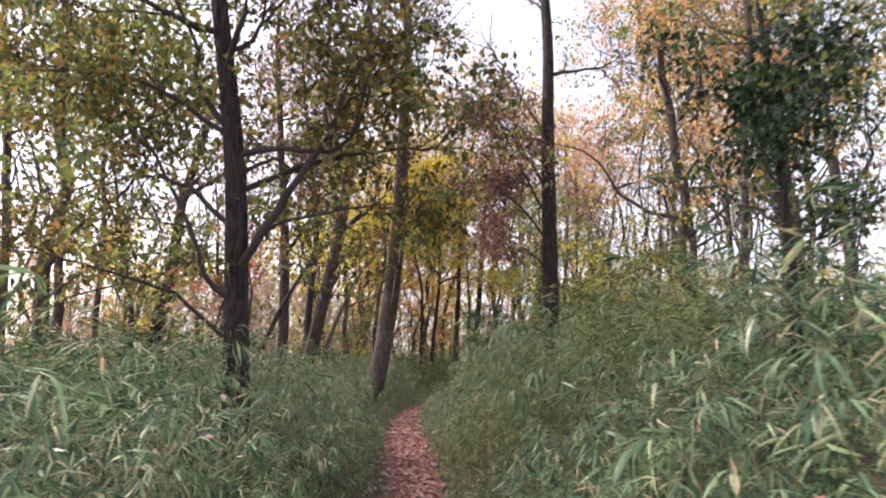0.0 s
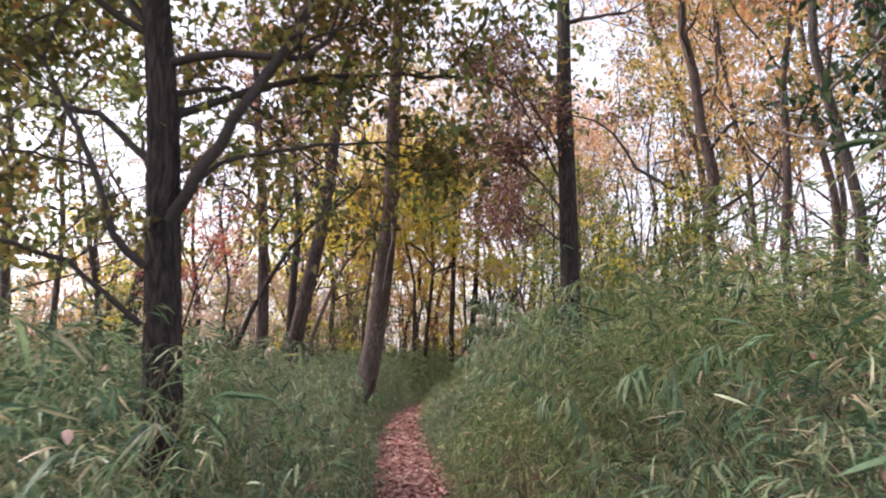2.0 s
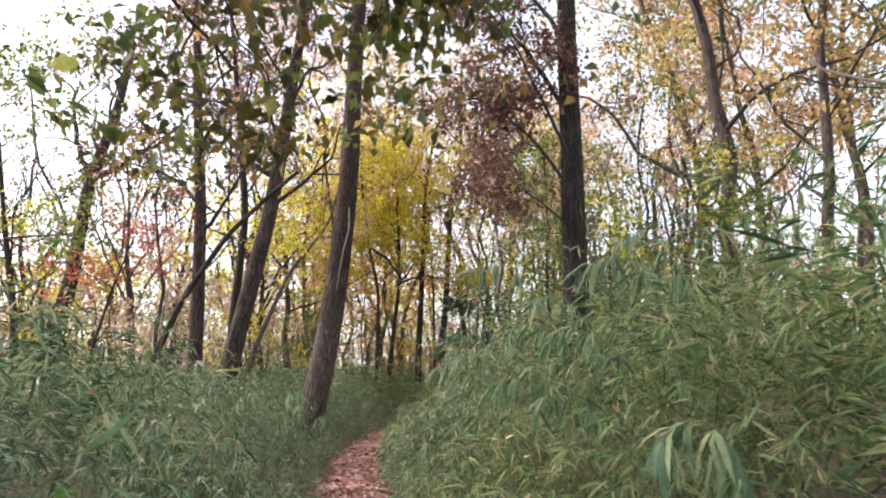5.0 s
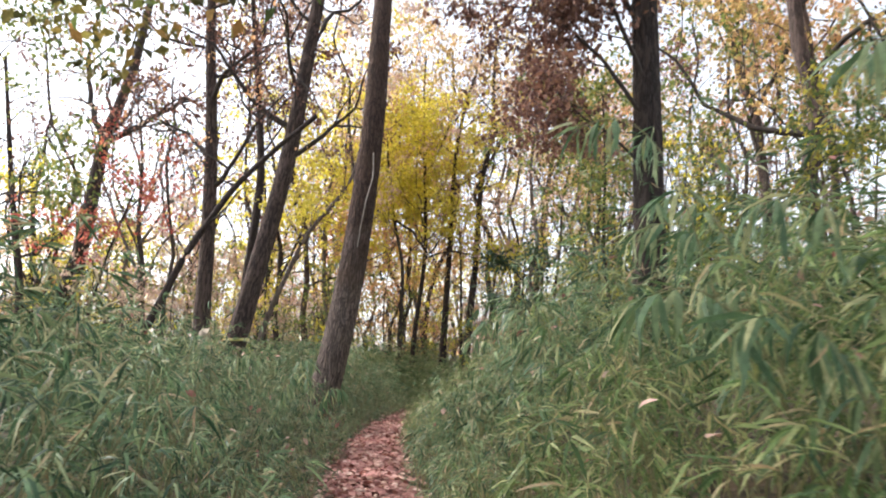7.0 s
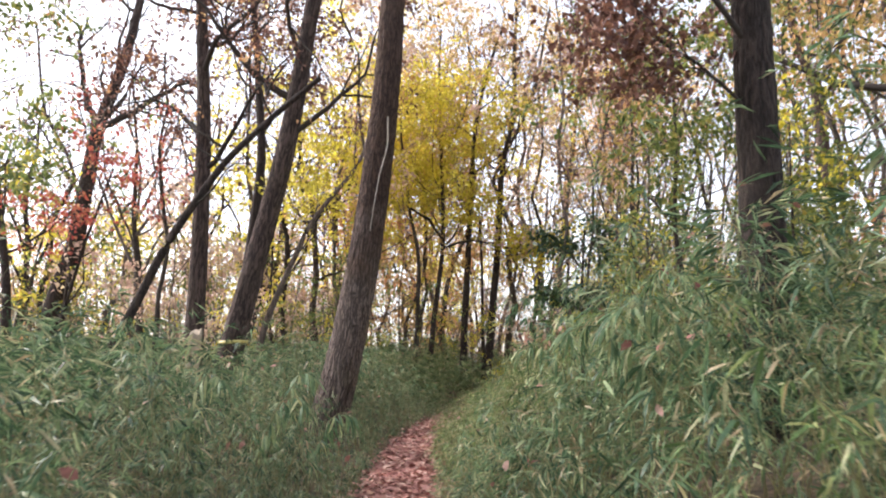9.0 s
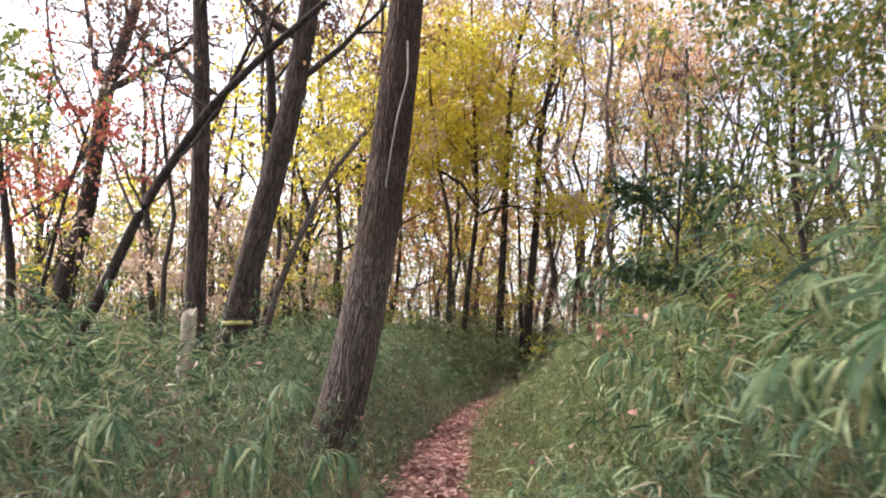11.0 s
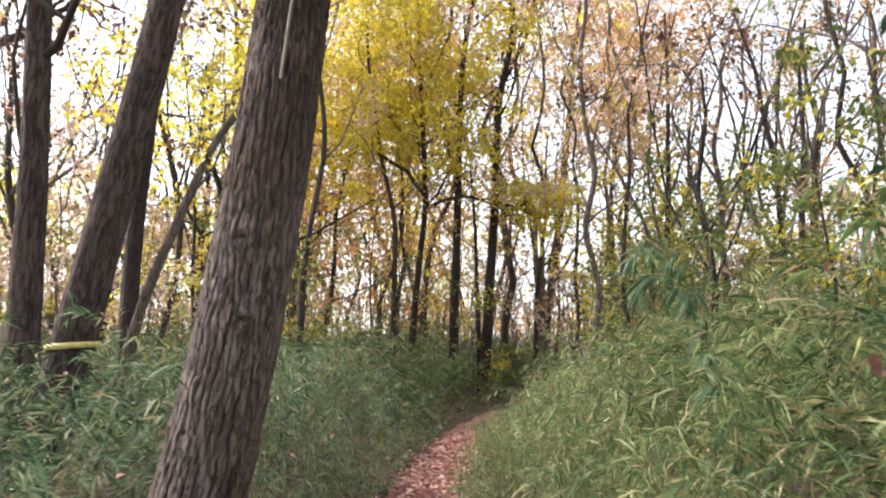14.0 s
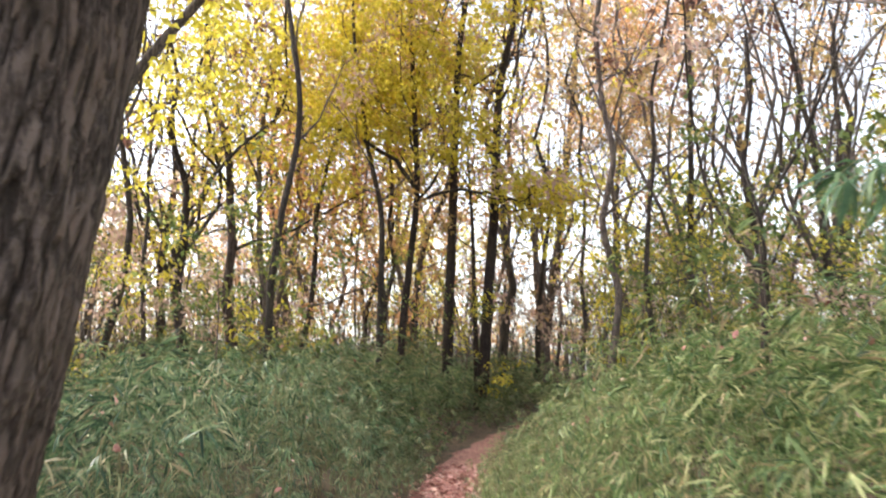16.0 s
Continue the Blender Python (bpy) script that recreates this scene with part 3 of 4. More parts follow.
def tree(name, label, line, radius, seed, bark=None, leaves=(), limbs=8, reach=2.5, first=0.45, depth=2, extra=(), top=0.35, sides=12, tall=None, fork=3, flare=1.4, category="tree", furrow=None, knots=(), whole_limbs=True, flat=0.7, crook=0.0):
    """A tree: its trunk along a line, limbs from the part above 'first', side limbs given by lines, crowns of leaves (kind, count, size, spread, lowest, highest)."""
    g = np.random.default_rng(seed)
    base = np.array([line[0][0], line[0][1], float(land(line[0][0], line[0][1])) - 0.15])
    pts = [base] + [np.array(p, float) for p in line if p[2] > base[2] + 0.2]
    if tall:
        d = unit(pts[-1] - pts[-2]) * 0.6 + np.array([0, 0, 0.5])
        while pts[-1][2] < tall:
            d = unit(d + g.normal(0, 0.09, 3) + np.array([0, 0, 0.08]))
            pts.append(pts[-1] + d * 1.2)
    count = 40 if whole_limbs else 16
    axis = smooth_line(pts, count)
    hgt = axis[:, 2] - axis[0, 2]
    if crook:
        bends = np.arange(0, hgt[-1] + 1.3, 1.3)
        for k in (0, 1):
            axis[:, k] += np.interp(hgt, bends, g.normal(0, crook, len(bends)) * np.minimum(1, bends / 2))
    radii = radius * np.interp(hgt / hgt[-1], [0, 1], [1, top]) * (1 + (flare - 1) * np.exp(-hgt / 0.32))
    whole = tagged(new(name), label, category)
    twig = TWIG_PALE if bark in (BARK_PALE, BARK_GREY) else TWIG
    whole.location = base
    if furrow:
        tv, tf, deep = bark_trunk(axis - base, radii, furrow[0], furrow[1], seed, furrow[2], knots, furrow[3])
    else:
        tv, tf = tube(axis - base, radii, sides, 0.025, seed)
        deep = np.zeros(len(tv))
    stem = mesh_of("trunk", tv, tf, bark or BARK_DARK, True)
    stem.attributes.new("crevice_shade", "FLOAT", "POINT").data.foreach_set("value", deep.astype(np.float32))
    part("trunk", stem, whole)
    tips, rest = [], []
    for k in range(limbs):
        out = []
        u = first + (1 - first) * (k + g.uniform(0, 0.8)) / limbs
        i = min(count - 1, int(u * (count - 1)))
        a = k * 2.4 + g.uniform(-0.5, 0.5)
        el = g.uniform(0.25, 0.9)
        way = (math.cos(a) * math.cos(el), math.sin(a) * math.cos(el), math.sin(el))
        grow(g, axis[i] - base, way, reach * g.uniform(0.7, 1.2) * (1.15 - 0.4 * u), radii[i] * g.uniform(0.3, 0.5), depth, out, tips, 5 if whole_limbs else 3, fork=fork)
        if whole_limbs:
            bough(out, whole, twig)
        else:
            rest += out
    for k, (pl, r0) in enumerate(extra):
        ln = smooth_line(np.array(pl, float) - base, 14)
        ln[2:] += g.normal(0, 0.35 * r0, (12, 3))
        out = [tube(ln, np.linspace(r0, r0 * 0.4, 14), 7, 0.04, seed + k)]
        for i in (5, 7, 9, 11, 12, 13):
            grow(g, ln[i], unit(ln[i] - ln[i - 2]) + g.normal(0, 0.6, 3), reach * g.uniform(0.3, 0.5), r0 * 0.4, max(1, depth - 1), out, tips, 5, up=0.04, fork=fork)
        bough(out, whole, twig)
    if rest:
        tagged(part("branchwork", mesh_of("branchwork", *join(rest), twig, True), whole), kind="stuff")
    tips = np.array(tips) if tips else axis[-6:] - base
    for kind, n, size, spread, lo, hi in leaves:
        z = tips[:, 2] + base[2]
        sel = tips[(z >= lo) & (z <= hi)]
        if len(sel):
            part("crown", crown_mesh(g, sel, kind, n, size, spread, flat), whole)
    return whole

# the leaning oak beside the path
FRONT = -math.pi / 2
M_LINE = [(-1.84, 18.75, 0), (-1.64, 18.75, 0.5), (-1.45, 18.75, 1.6), (-1.28, 18.75, 2.75), (-1.17, 18.75, 3.9), (-1.09, 18.75, 5.0), (-1.07, 18.8, 6.2), (-1.07, 18.9, 7.4), (-1.0, 19, 9.5)]
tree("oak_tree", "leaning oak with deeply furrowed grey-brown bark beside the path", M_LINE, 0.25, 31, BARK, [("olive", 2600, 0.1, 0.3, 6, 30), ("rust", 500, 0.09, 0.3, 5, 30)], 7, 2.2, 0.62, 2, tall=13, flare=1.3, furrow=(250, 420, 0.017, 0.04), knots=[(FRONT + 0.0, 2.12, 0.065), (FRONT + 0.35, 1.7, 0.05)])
# the dark tree with a low fork
A_LINE = [(-1.03, 7.6, 0), (-1.06, 7.6, 1.09), (-1.12, 7.6, 1.76), (-1.15, 7.6, 2.44), (-1.2, 7.6, 3.12), (-1.3, 7.6, 3.8), (-1.41, 7.6, 4.5), (-1.54, 7.6, 5.15)]
A_EXTRA = [([(-1.08, 7.55, 2.22), (-0.98, 7.5, 2.3), (-0.57, 7.45, 3.04), (-0.24, 7.5, 3.53), (-0.11, 7.6, 4.05), (0.1, 7.9, 4.6)], 0.05),
           ([(-1.2, 7.5, 1.9), (-1.3, 7.4, 1.95), (-1.52, 7.4, 2.48), (-1.95, 7.5, 3.22), (-2.3, 7.6, 3.7)], 0.03),
           ([(-1.08, 7.55, 2.3), (-0.8, 7.6, 2.65), (-0.3, 7.9, 2.85), (0.3, 8.6, 3.1)], 0.022),
           ([(-1.2, 7.5, 1.5), (-1.6, 7.3, 1.9), (-2.2, 7.2, 2.1), (-3.0, 7.2, 2.3)], 0.022),
           ([(-1.2, 7.65, 3.0), (-0.6, 8.2, 3.5), (0.2, 9.0, 3.9), (0.9, 9.6, 4.1)], 0.035),
           ([(-1.2, 7.6, 2.6), (-1.9, 7.9, 3.2), (-2.8, 8.3, 3.4), (-3.6, 8.8, 3.3)], 0.03),
           ([(-1.3, 7.6, 3.6), (-2.2, 7.5, 4.2), (-3.2, 7.6, 4.4)], 0.03),
           ([(-1.25, 7.7, 3.2), (-1.3, 9.0, 3.8), (-1.15, 10.3, 3.9), (-0.9, 11.2, 3.7)], 0.03)]
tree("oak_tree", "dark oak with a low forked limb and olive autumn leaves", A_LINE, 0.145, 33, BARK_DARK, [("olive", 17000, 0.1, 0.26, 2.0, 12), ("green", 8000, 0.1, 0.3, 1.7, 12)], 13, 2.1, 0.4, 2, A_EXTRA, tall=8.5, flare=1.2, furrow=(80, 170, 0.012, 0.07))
R_EXTRA = [([(2.6, 15.45, 3.9), (2.2, 15.3, 4.4), (1.7, 15.2, 4.9), (1.2, 15.2, 5.2)], 0.03), ([(2.6, 15.45, 5.0), (2.0, 15.5, 6.1), (1.3, 15.7, 7.0)], 0.04), ([(2.6, 15.5, 6.2), (1.9, 15.9, 7.6), (1.3, 16.2, 8.8)], 0.04), ([(2.6, 15.45, 3.3), (2.2, 15.35, 3.65), (1.75, 15.3, 3.95)], 0.02), ([(2.62, 15.45, 4.3), (2.3, 15.2, 4.9), (1.9, 15.0, 5.6), (1.6, 14.9, 6.3)], 0.03)]
R_LINE = [(2.62, 15.5, 0), (2.63, 15.5, 2.97), (2.63, 15.5, 4.5), (2.61, 15.5, 6.2), (2.66, 15.5, 8.4)]
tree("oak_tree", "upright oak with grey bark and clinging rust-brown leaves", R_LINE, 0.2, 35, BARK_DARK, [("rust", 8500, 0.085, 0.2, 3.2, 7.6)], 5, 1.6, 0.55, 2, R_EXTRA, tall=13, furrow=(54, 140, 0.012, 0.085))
C_LINE = [(-4.65, 22.25, 0), (-4.36, 22.25, 1.16), (-4.1, 22.25, 2.5), (-3.8, 22.25, 3.86), (-3.53, 22.25, 5.2), (-3.36, 22.25, 6.56), (-3.22, 22.25, 7.9), (-3.07, 22.25, 9.3)]
tree("oak_tree", "leaning oak with a yellow tape round its foot", C_LINE, 0.24, 37, BARK_BROWN, [("rust", 4200, 0.1, 0.3, 5, 30), ("orange", 1200, 0.1, 0.3, 5, 30)], 11, 2.4, 0.38, 2, tall=13, furrow=(60, 150, 0.013, 0.085))
B_LINE = [(-5.4, 23.25, 0), (-5.47, 23.25, 1.46), (-5.51, 23.25, 3.5), (-5.6, 23.25, 5.6), (-5.75, 23.25, 7.2), (-5.95, 23.25, 9.0)]
tree("oak_tree", "straight oak with grey-brown bark", B_LINE, 0.2, 39, BARK_BROWN, [("rust", 4200, 0.1, 0.3, 4.5, 30), ("orange", 900, 0.1, 0.3, 4.5, 30)], 10, 2.3, 0.36, 2, tall=13, furrow=(54, 140, 0.011, 0.085))
tree("oak_tree", "slim dark tree behind the oaks", [(-5.3, 25.5, 0), (-5.3, 25.5, 3), (-5.1, 25.5, 6), (-5.5, 25.5, 9.2)], 0.15, 41, BARK_DARK, [("rust", 1500, 0.12, 0.35, 4, 30)], 7, 2.3, 0.5, 2, tall=12)
tree("fallen_tree", "dead tree leaning across against the oaks", [(-5.6, 19.5, 0), (-4.91, 19.5, 1.62), (-4.4, 19.5, 2.85), (-3.64, 19.5, 4.08), (-2.9, 19.6, 4.9), (-2.3, 19.7, 5.5)], 0.08, 43, BARK_DARK, [], 3, 0.9, 0.5, 1, top=0.5)
tree("young_tree", "thin tree leaning to the light", [(-4.3, 22.9, 0), (-3.9, 22.9, 2), (-3.15, 22.9, 3.9), (-2.2, 22.9, 5.1), (-1.8, 23, 7)], 0.075, 45, BARK_PALE, [("yellow", 500, 0.1, 0.3, 2, 30)], 5, 1.3, 0.4, 1, top=0.3)
FL_EXTRA = [([(-14.1, 33.3, 9.0), (-13.8, 33.3, 9.5), (-12.5, 33.3, 10.3), (-10.9, 33.3, 11.2)], 0.16), ([(-14.05, 33.3, 9.5), (-14.8, 33.3, 11.2), (-15.1, 33.3, 13.2)], 0.14)]
tree("bare_tree", "nearly bare forked tree against the sky", [(-15.2, 33.3, 0), (-14.9, 33.3, 3.2), (-14.4, 33.3, 4.8), (-14.17, 33.3, 8.0), (-14.04, 33.3, 9.6), (-13.5, 33.3, 11.2), (-13.1, 33.3, 13), (-12.8, 33.3, 15.6)], 0.37, 47, BARK_DARK, [("rust", 500, 0.14, 0.4, 10, 30)], 6, 3.0, 0.6, 2, FL_EXTRA)
tree("bare_tree", "slim leaning tree with few leaves", [(-14.0, 30, 0), (-14.39, 30, 3.4), (-15.16, 30, 6.7), (-16.07, 30, 11.4)], 0.15, 49, BARK_DARK, [("rust", 800, 0.13, 0.4, 3, 30)], 8, 2.5, 0.35, 2)
# the yellow tree and its dark companions
Y_EXTRA = [([(-1.2, 33.7, 5.5), (-1.88, 33.6, 6.4), (-3.11, 33.5, 7.0), (-4.6, 33.4, 7.5)], 0.06), ([(-1.19, 33.7, 5.2), (-0.6, 33.6, 5.5), (0.3, 33.5, 5.45), (1.5, 33.4, 5.1)], 0.05)]
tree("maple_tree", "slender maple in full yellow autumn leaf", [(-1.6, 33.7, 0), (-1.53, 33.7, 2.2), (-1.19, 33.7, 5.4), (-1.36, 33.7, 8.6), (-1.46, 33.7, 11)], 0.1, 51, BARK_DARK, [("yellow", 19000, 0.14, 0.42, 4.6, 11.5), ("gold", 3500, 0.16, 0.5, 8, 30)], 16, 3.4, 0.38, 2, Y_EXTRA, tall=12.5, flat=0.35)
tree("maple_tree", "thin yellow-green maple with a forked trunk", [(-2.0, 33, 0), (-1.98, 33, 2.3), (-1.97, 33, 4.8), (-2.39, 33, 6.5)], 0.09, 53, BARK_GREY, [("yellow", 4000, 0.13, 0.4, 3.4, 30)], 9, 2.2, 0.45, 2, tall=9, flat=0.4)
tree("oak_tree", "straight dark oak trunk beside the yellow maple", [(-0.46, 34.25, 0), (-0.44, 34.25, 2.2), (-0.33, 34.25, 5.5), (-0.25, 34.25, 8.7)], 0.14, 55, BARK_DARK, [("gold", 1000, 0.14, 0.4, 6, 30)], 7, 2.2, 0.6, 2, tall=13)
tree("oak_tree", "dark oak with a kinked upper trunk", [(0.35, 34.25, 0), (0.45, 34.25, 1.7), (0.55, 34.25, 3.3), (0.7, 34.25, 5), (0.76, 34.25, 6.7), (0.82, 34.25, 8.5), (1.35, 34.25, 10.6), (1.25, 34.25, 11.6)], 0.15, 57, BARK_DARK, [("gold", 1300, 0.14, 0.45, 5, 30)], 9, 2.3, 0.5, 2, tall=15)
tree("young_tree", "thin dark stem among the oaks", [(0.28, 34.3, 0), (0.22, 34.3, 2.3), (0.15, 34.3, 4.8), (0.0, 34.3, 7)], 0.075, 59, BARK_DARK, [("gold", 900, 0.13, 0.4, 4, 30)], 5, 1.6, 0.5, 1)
tree("oak_tree", "tall oak with thinning golden leaves", [(3.2, 46, 0), (3.53, 46, 2.5), (4.14, 46, 6.6), (4.61, 46, 10.6), (5.04, 46, 14.6), (5.4, 46, 17.5)], 0.22, 61, BARK_GREY, [("gold", 3500, 0.18, 0.6, 7, 40)], 10, 3.0, 0.45, 2)
tree("oak_tree", "tree with a rounded orange autumn crown", [(6.4, 45, 0), (6.37, 45, 2.4), (6.3, 45, 7.9), (6.63, 45, 10.4), (7.4, 45, 12.2)], 0.15, 63, BARK_GREY, [("orange", 6500, 0.18, 0.6, 9, 40), ("gold", 1800, 0.18, 0.6, 6, 40)], 12, 3.6, 0.5, 2, tall=15)
for k, (ln, r, kind, n, txt) in enumerate((
        ([(-5.6, 34, 0), (-5.68, 34, 2.4), (-5.88, 34, 6.1), (-6.6, 34, 8.8)], 0.135, "yellow", 1500, "dark bent tree with a few yellow leaves"),
        ([(-5.0, 34.4, 0), (-5.07, 34.4, 2.6), (-5.24, 34.4, 6.1), (-5.18, 34.4, 9.4)], 0.095, "yellow", 3200, "slim tree with bright yellow leaves along its stem"),
        ([(-4.5, 36, 0), (-4.25, 36, 2.6), (-3.98, 36, 6.2)], 0.09, "gold", 2600, "thin tree with golden leaves"),
        ([(-5.4, 36.5, 0), (-5.09, 36.5, 2.6), (-4.73, 36.5, 5.1)], 0.09, "orange", 2200, "thin leaning tree with orange leaves"),
        ([(-5.9, 30, 0), (-5.95, 30, 2.4), (-6.22, 30, 4.7)], 0.05, "yellow", 1600, "sapling with yellow-green leaves"),
        ([(6.7, 19.75, 0), (6.56, 19.75, 4.3), (6.51, 19.75, 6.3), (6.4, 19.75, 7.4), (6.2, 19.75, 9.3), (6.1, 19.75, 10.3)], 0.19, "gold", 3000, "oak with a golden thinning crown"),
        ([(8.9, 27, 0), (8.8, 27, 5.9), (8.28, 27, 10), (7.2, 27, 13.4)], 0.18, "orange", 4000, "tall leaning oak with an orange crown"),
        ([(9.2, 24, 0), (9.19, 24, 5.4), (9.14, 24, 7.8), (8.75, 24, 9.2)], 0.13, "gold", 3000, "slim oak with golden leaves"),
        ([(11.6, 24, 0), (11.73, 24, 8.8), (12, 24, 12.3)], 0.12, "green", 3600, "slim oak with yellow-green leaves"),
        ([(9.0, 16, 0), (8.9, 16, 4), (8.6, 16, 8), (8.4, 16, 10)], 0.15, "green", 4500, "oak with yellow-green leaves on the bank"),
        ([(-11.1, 20, 0), (-11.17, 20, 3.9), (-11.52, 20, 7.8)], 0.16, "green", 4000, "oak with greenish-yellow leaves"),
        ([(-9.9, 16, 0), (-10.0, 16, 4.7), (-10.58, 16, 8.6)], 0.14, "olive", 4500, "oak with mottled olive and orange leaves"),
        ([(-5.5, 11, 0), (-5.45, 11, 3), (-5.6, 11, 6)], 0.13, "green", 5000, "oak with greenish-yellow leaves over the bamboo"),
        ([(-12.3, 24, 0), (-12.45, 24, 6.4), (-12.71, 24, 10.2)], 0.12, "green", 2200, "slim oak with greenish leaves"),
        ([(7.4, 17.5, 0), (7.3, 17.5, 4), (7.6, 17.5, 8)], 0.12, "orange", 2000, "oak with thinning orange leaves on the bank"),
        ([(9.9, 21, 0), (10.1, 21, 5), (9.6, 21, 9)], 0.14, "rust", 2000, "oak with russet leaves on the bank"),
        ([(6.3, 13.2, 0), (6.5, 13.2, 3.5), (6.2, 13.2, 7.5)], 0.1, "gold", 1500, "slim oak with golden leaves on the bank"),
        ([(2.6, 30, 0), (2.6, 30, 3), (2.5, 30, 6), (2.6, 30, 9.5)], 0.08, "gold", 400, "slim dark tree with sparse golden leaves"),
        ([(3.3, 30, 0), (3.3, 30, 3), (3.5, 30, 6)], 0.06, "pink", 900, "thin tree with faded pinkish leaves"),
        ([(7.2, 38, 0), (7.2, 38, 3), (7.5, 38, 6.5)], 0.08, "gold", 700, "thin tree with brownish-gold leaves"),
        ([(-8.2, 27, 0), (-8.1, 27, 3), (-8.4, 27, 6)], 0.07, "rust", 900, "thin tree with russet leaves"))):
    tree("young_tree" if r < 0.11 else "oak_tree", txt, ln, r, 200 + k, BARK_BROWN if r >= 0.11 else BARK_PALE if k % 2 else BARK_GREY, [(kind, int(n * 1.4), 0.15, 0.42, 1.8, 40)], 9, 2.9, 0.27, 2, tall=ln[-1][2] + 2.5, fork=2, crook=0.06 if r >= 0.11 else 0.1)
# bare trees that fork low into long rising limbs
def forked_tree(x, y, high, radius, seed, kind, n, bark, label, lean=0.0):
    g = np.random.default_rng(seed)
    z0 = float(land(x, y))
    f = g.uniform(0.2, 0.32) * high
    sway = lambda k: g.normal(0, 0.05 * high * k)
    p = np.array([x + lean * f, y, z0 + f])
    line = [(x, y, 0), (x + lean * f * 0.4 + sway(0.3), y, z0 + f * 0.5), tuple(p)]
    rise = []
    for k in range(4):
        a = g.uniform(0.12, 0.4) * (1 if k % 2 else -1)
        t = g.uniform(0, 0.35) * (k > 0)
        q = p + np.array([lean * high * t * 0.5, 0, high * t * 0.6])
        L = high * g.uniform(0.45, 0.7) * (1 - t * 0.5)
        rise.append([tuple(q), tuple(q + np.array([a * 0.5, g.normal(0, 0.12), 0.32]) * L), tuple(q + np.array([a * 0.75 + g.normal(0, 0.06), g.normal(0, 0.2), 0.66]) * L), tuple(q + np.array([a * 1.05 + g.normal(0, 0.1), g.normal(0, 0.3), 1.0]) * L)])
    line += [tuple(p + np.array([lean * 0.2 * high + sway(0.5), 0, high * 0.3])), tuple(p + np.array([lean * 0.3 * high + sway(1), sway(0.5), high * 0.65]))]
    tree("bare_tree", label, line, radius, seed, bark, [(kind, n, 0.13, 0.35, 2.5, 40)], 5, high * 0.2, 0.45, 2, [(r, radius * 0.42) for r in rise], top=0.3, fork=2, sides=9, crook=0.1)


for k, (x, y, high, r, kind, n, bark, lean) in enumerate((
        (5.2, 33, 10.5, 0.11, "gold", 300, BARK_GREY, -0.05), (6.6, 34, 11, 0.12, "pink", 350, BARK_PALE, 0.1), (7.6, 31.5, 10, 0.11, "gold", 250, BARK_GREY, -0.12), (8.8, 34, 11, 0.13, "orange", 400, BARK_GREY, 0.08),
        (4.5, 27.5, 6.5, 0.075, "gold", 150, BARK_DARK, -0.1), (9.6, 30, 10, 0.12, "olive", 350, BARK_PALE, -0.15), (10.5, 36, 12, 0.14, "gold", 400, BARK_GREY, 0.0), (11.5, 31, 11, 0.12, "pink", 350, BARK_PALE, 0.1),
        (2.6, 41, 11, 0.12, "gold", 500, BARK_PALE, 0.1), (-6.3, 33, 9.5, 0.13, "yellow", 700, BARK_DARK, -0.12), (-8.6, 36, 11, 0.15, "rust", 500, BARK_DARK, 0.1), (-10.4, 31, 10, 0.13, "pink", 450, BARK_GREY, -0.15),
        (-12.0, 37, 11, 0.15, "orange", 500, BARK_DARK, 0.12), (-17.5, 36, 12, 0.16, "rust", 500, BARK_DARK, -0.1), (-7.4, 42, 12, 0.15, "pink", 500, BARK_GREY, 0.15))):
    forked_tree(x, y, high, r, 820 + k, kind, n, bark, "nearly bare tree forking low into long crooked limbs", lean)
# crowns high over the thicket
for k, (x, y, kind, n, txt) in enumerate((
        (-6.8, 30, "rust", 3800, "slim oak with a high russet crown"), (-3.6, 29.5, "pink", 3600, "slim oak with a high faded crown"), (-2.7, 37, "orange", 2600, "slim oak with a high orange crown"),
        (-7.8, 37, "rust", 2200, "slim oak with a high russet crown"), (8.5, 26, "gold", 2600, "slim oak with a high golden crown"), (7.6, 29, "rust", 2600, "slim oak with a high russet crown"),
        (7.6, 23, "green", 3400, "slim oak with a high yellow-green crown"), (3.4, 38, "gold", 2400, "slim oak with a high golden crown"))):
    w = np.random.default_rng(80 + k).normal(0, 0.3, 4)
    tree("oak_tree", txt, [(x, y, 0), (x + w[0], y, 3), (x + w[0] + w[1], y, 6), (x + w[2], y + w[3], 9)], 0.075, 700 + k, BARK_GREY, [(kind, n, 0.15, 0.4, 6.0, 40)], 10, 3.0, 0.4, 2, tall=13, fork=2, sides=8, crook=0.14)
# added to shade the left bamboo: trunk out of view, crown fills the upper left
tree("oak_tree", "oak with a spreading olive crown over the bamboo", [(-3.5, 5.6, 0), (-3.4, 5.6, 3), (-3.1, 5.7, 5), (-3.2, 5.8, 7)], 0.14, 341, BARK_DARK, [("olive", 6500, 0.1, 0.3, 3.0, 10), ("green", 1500, 0.1, 0.3, 3.0, 10)], 12, 2.5, 0.38, 2, tall=8.5, fork=2)
# red maple boughs
tree("maple_tree", "small maple with red and orange leaves", [(-7.6, 22.0, 0), (-7.3, 21.8, 2), (-6.8, 21.4, 3.2), (-6.2, 21, 4.4)], 0.05, 301, BARK_DARK, [("red", 1700, 0.085, 0.2, 2.6, 8)], 8, 1.6, 0.4, 1, top=0.3, flat=0.4)
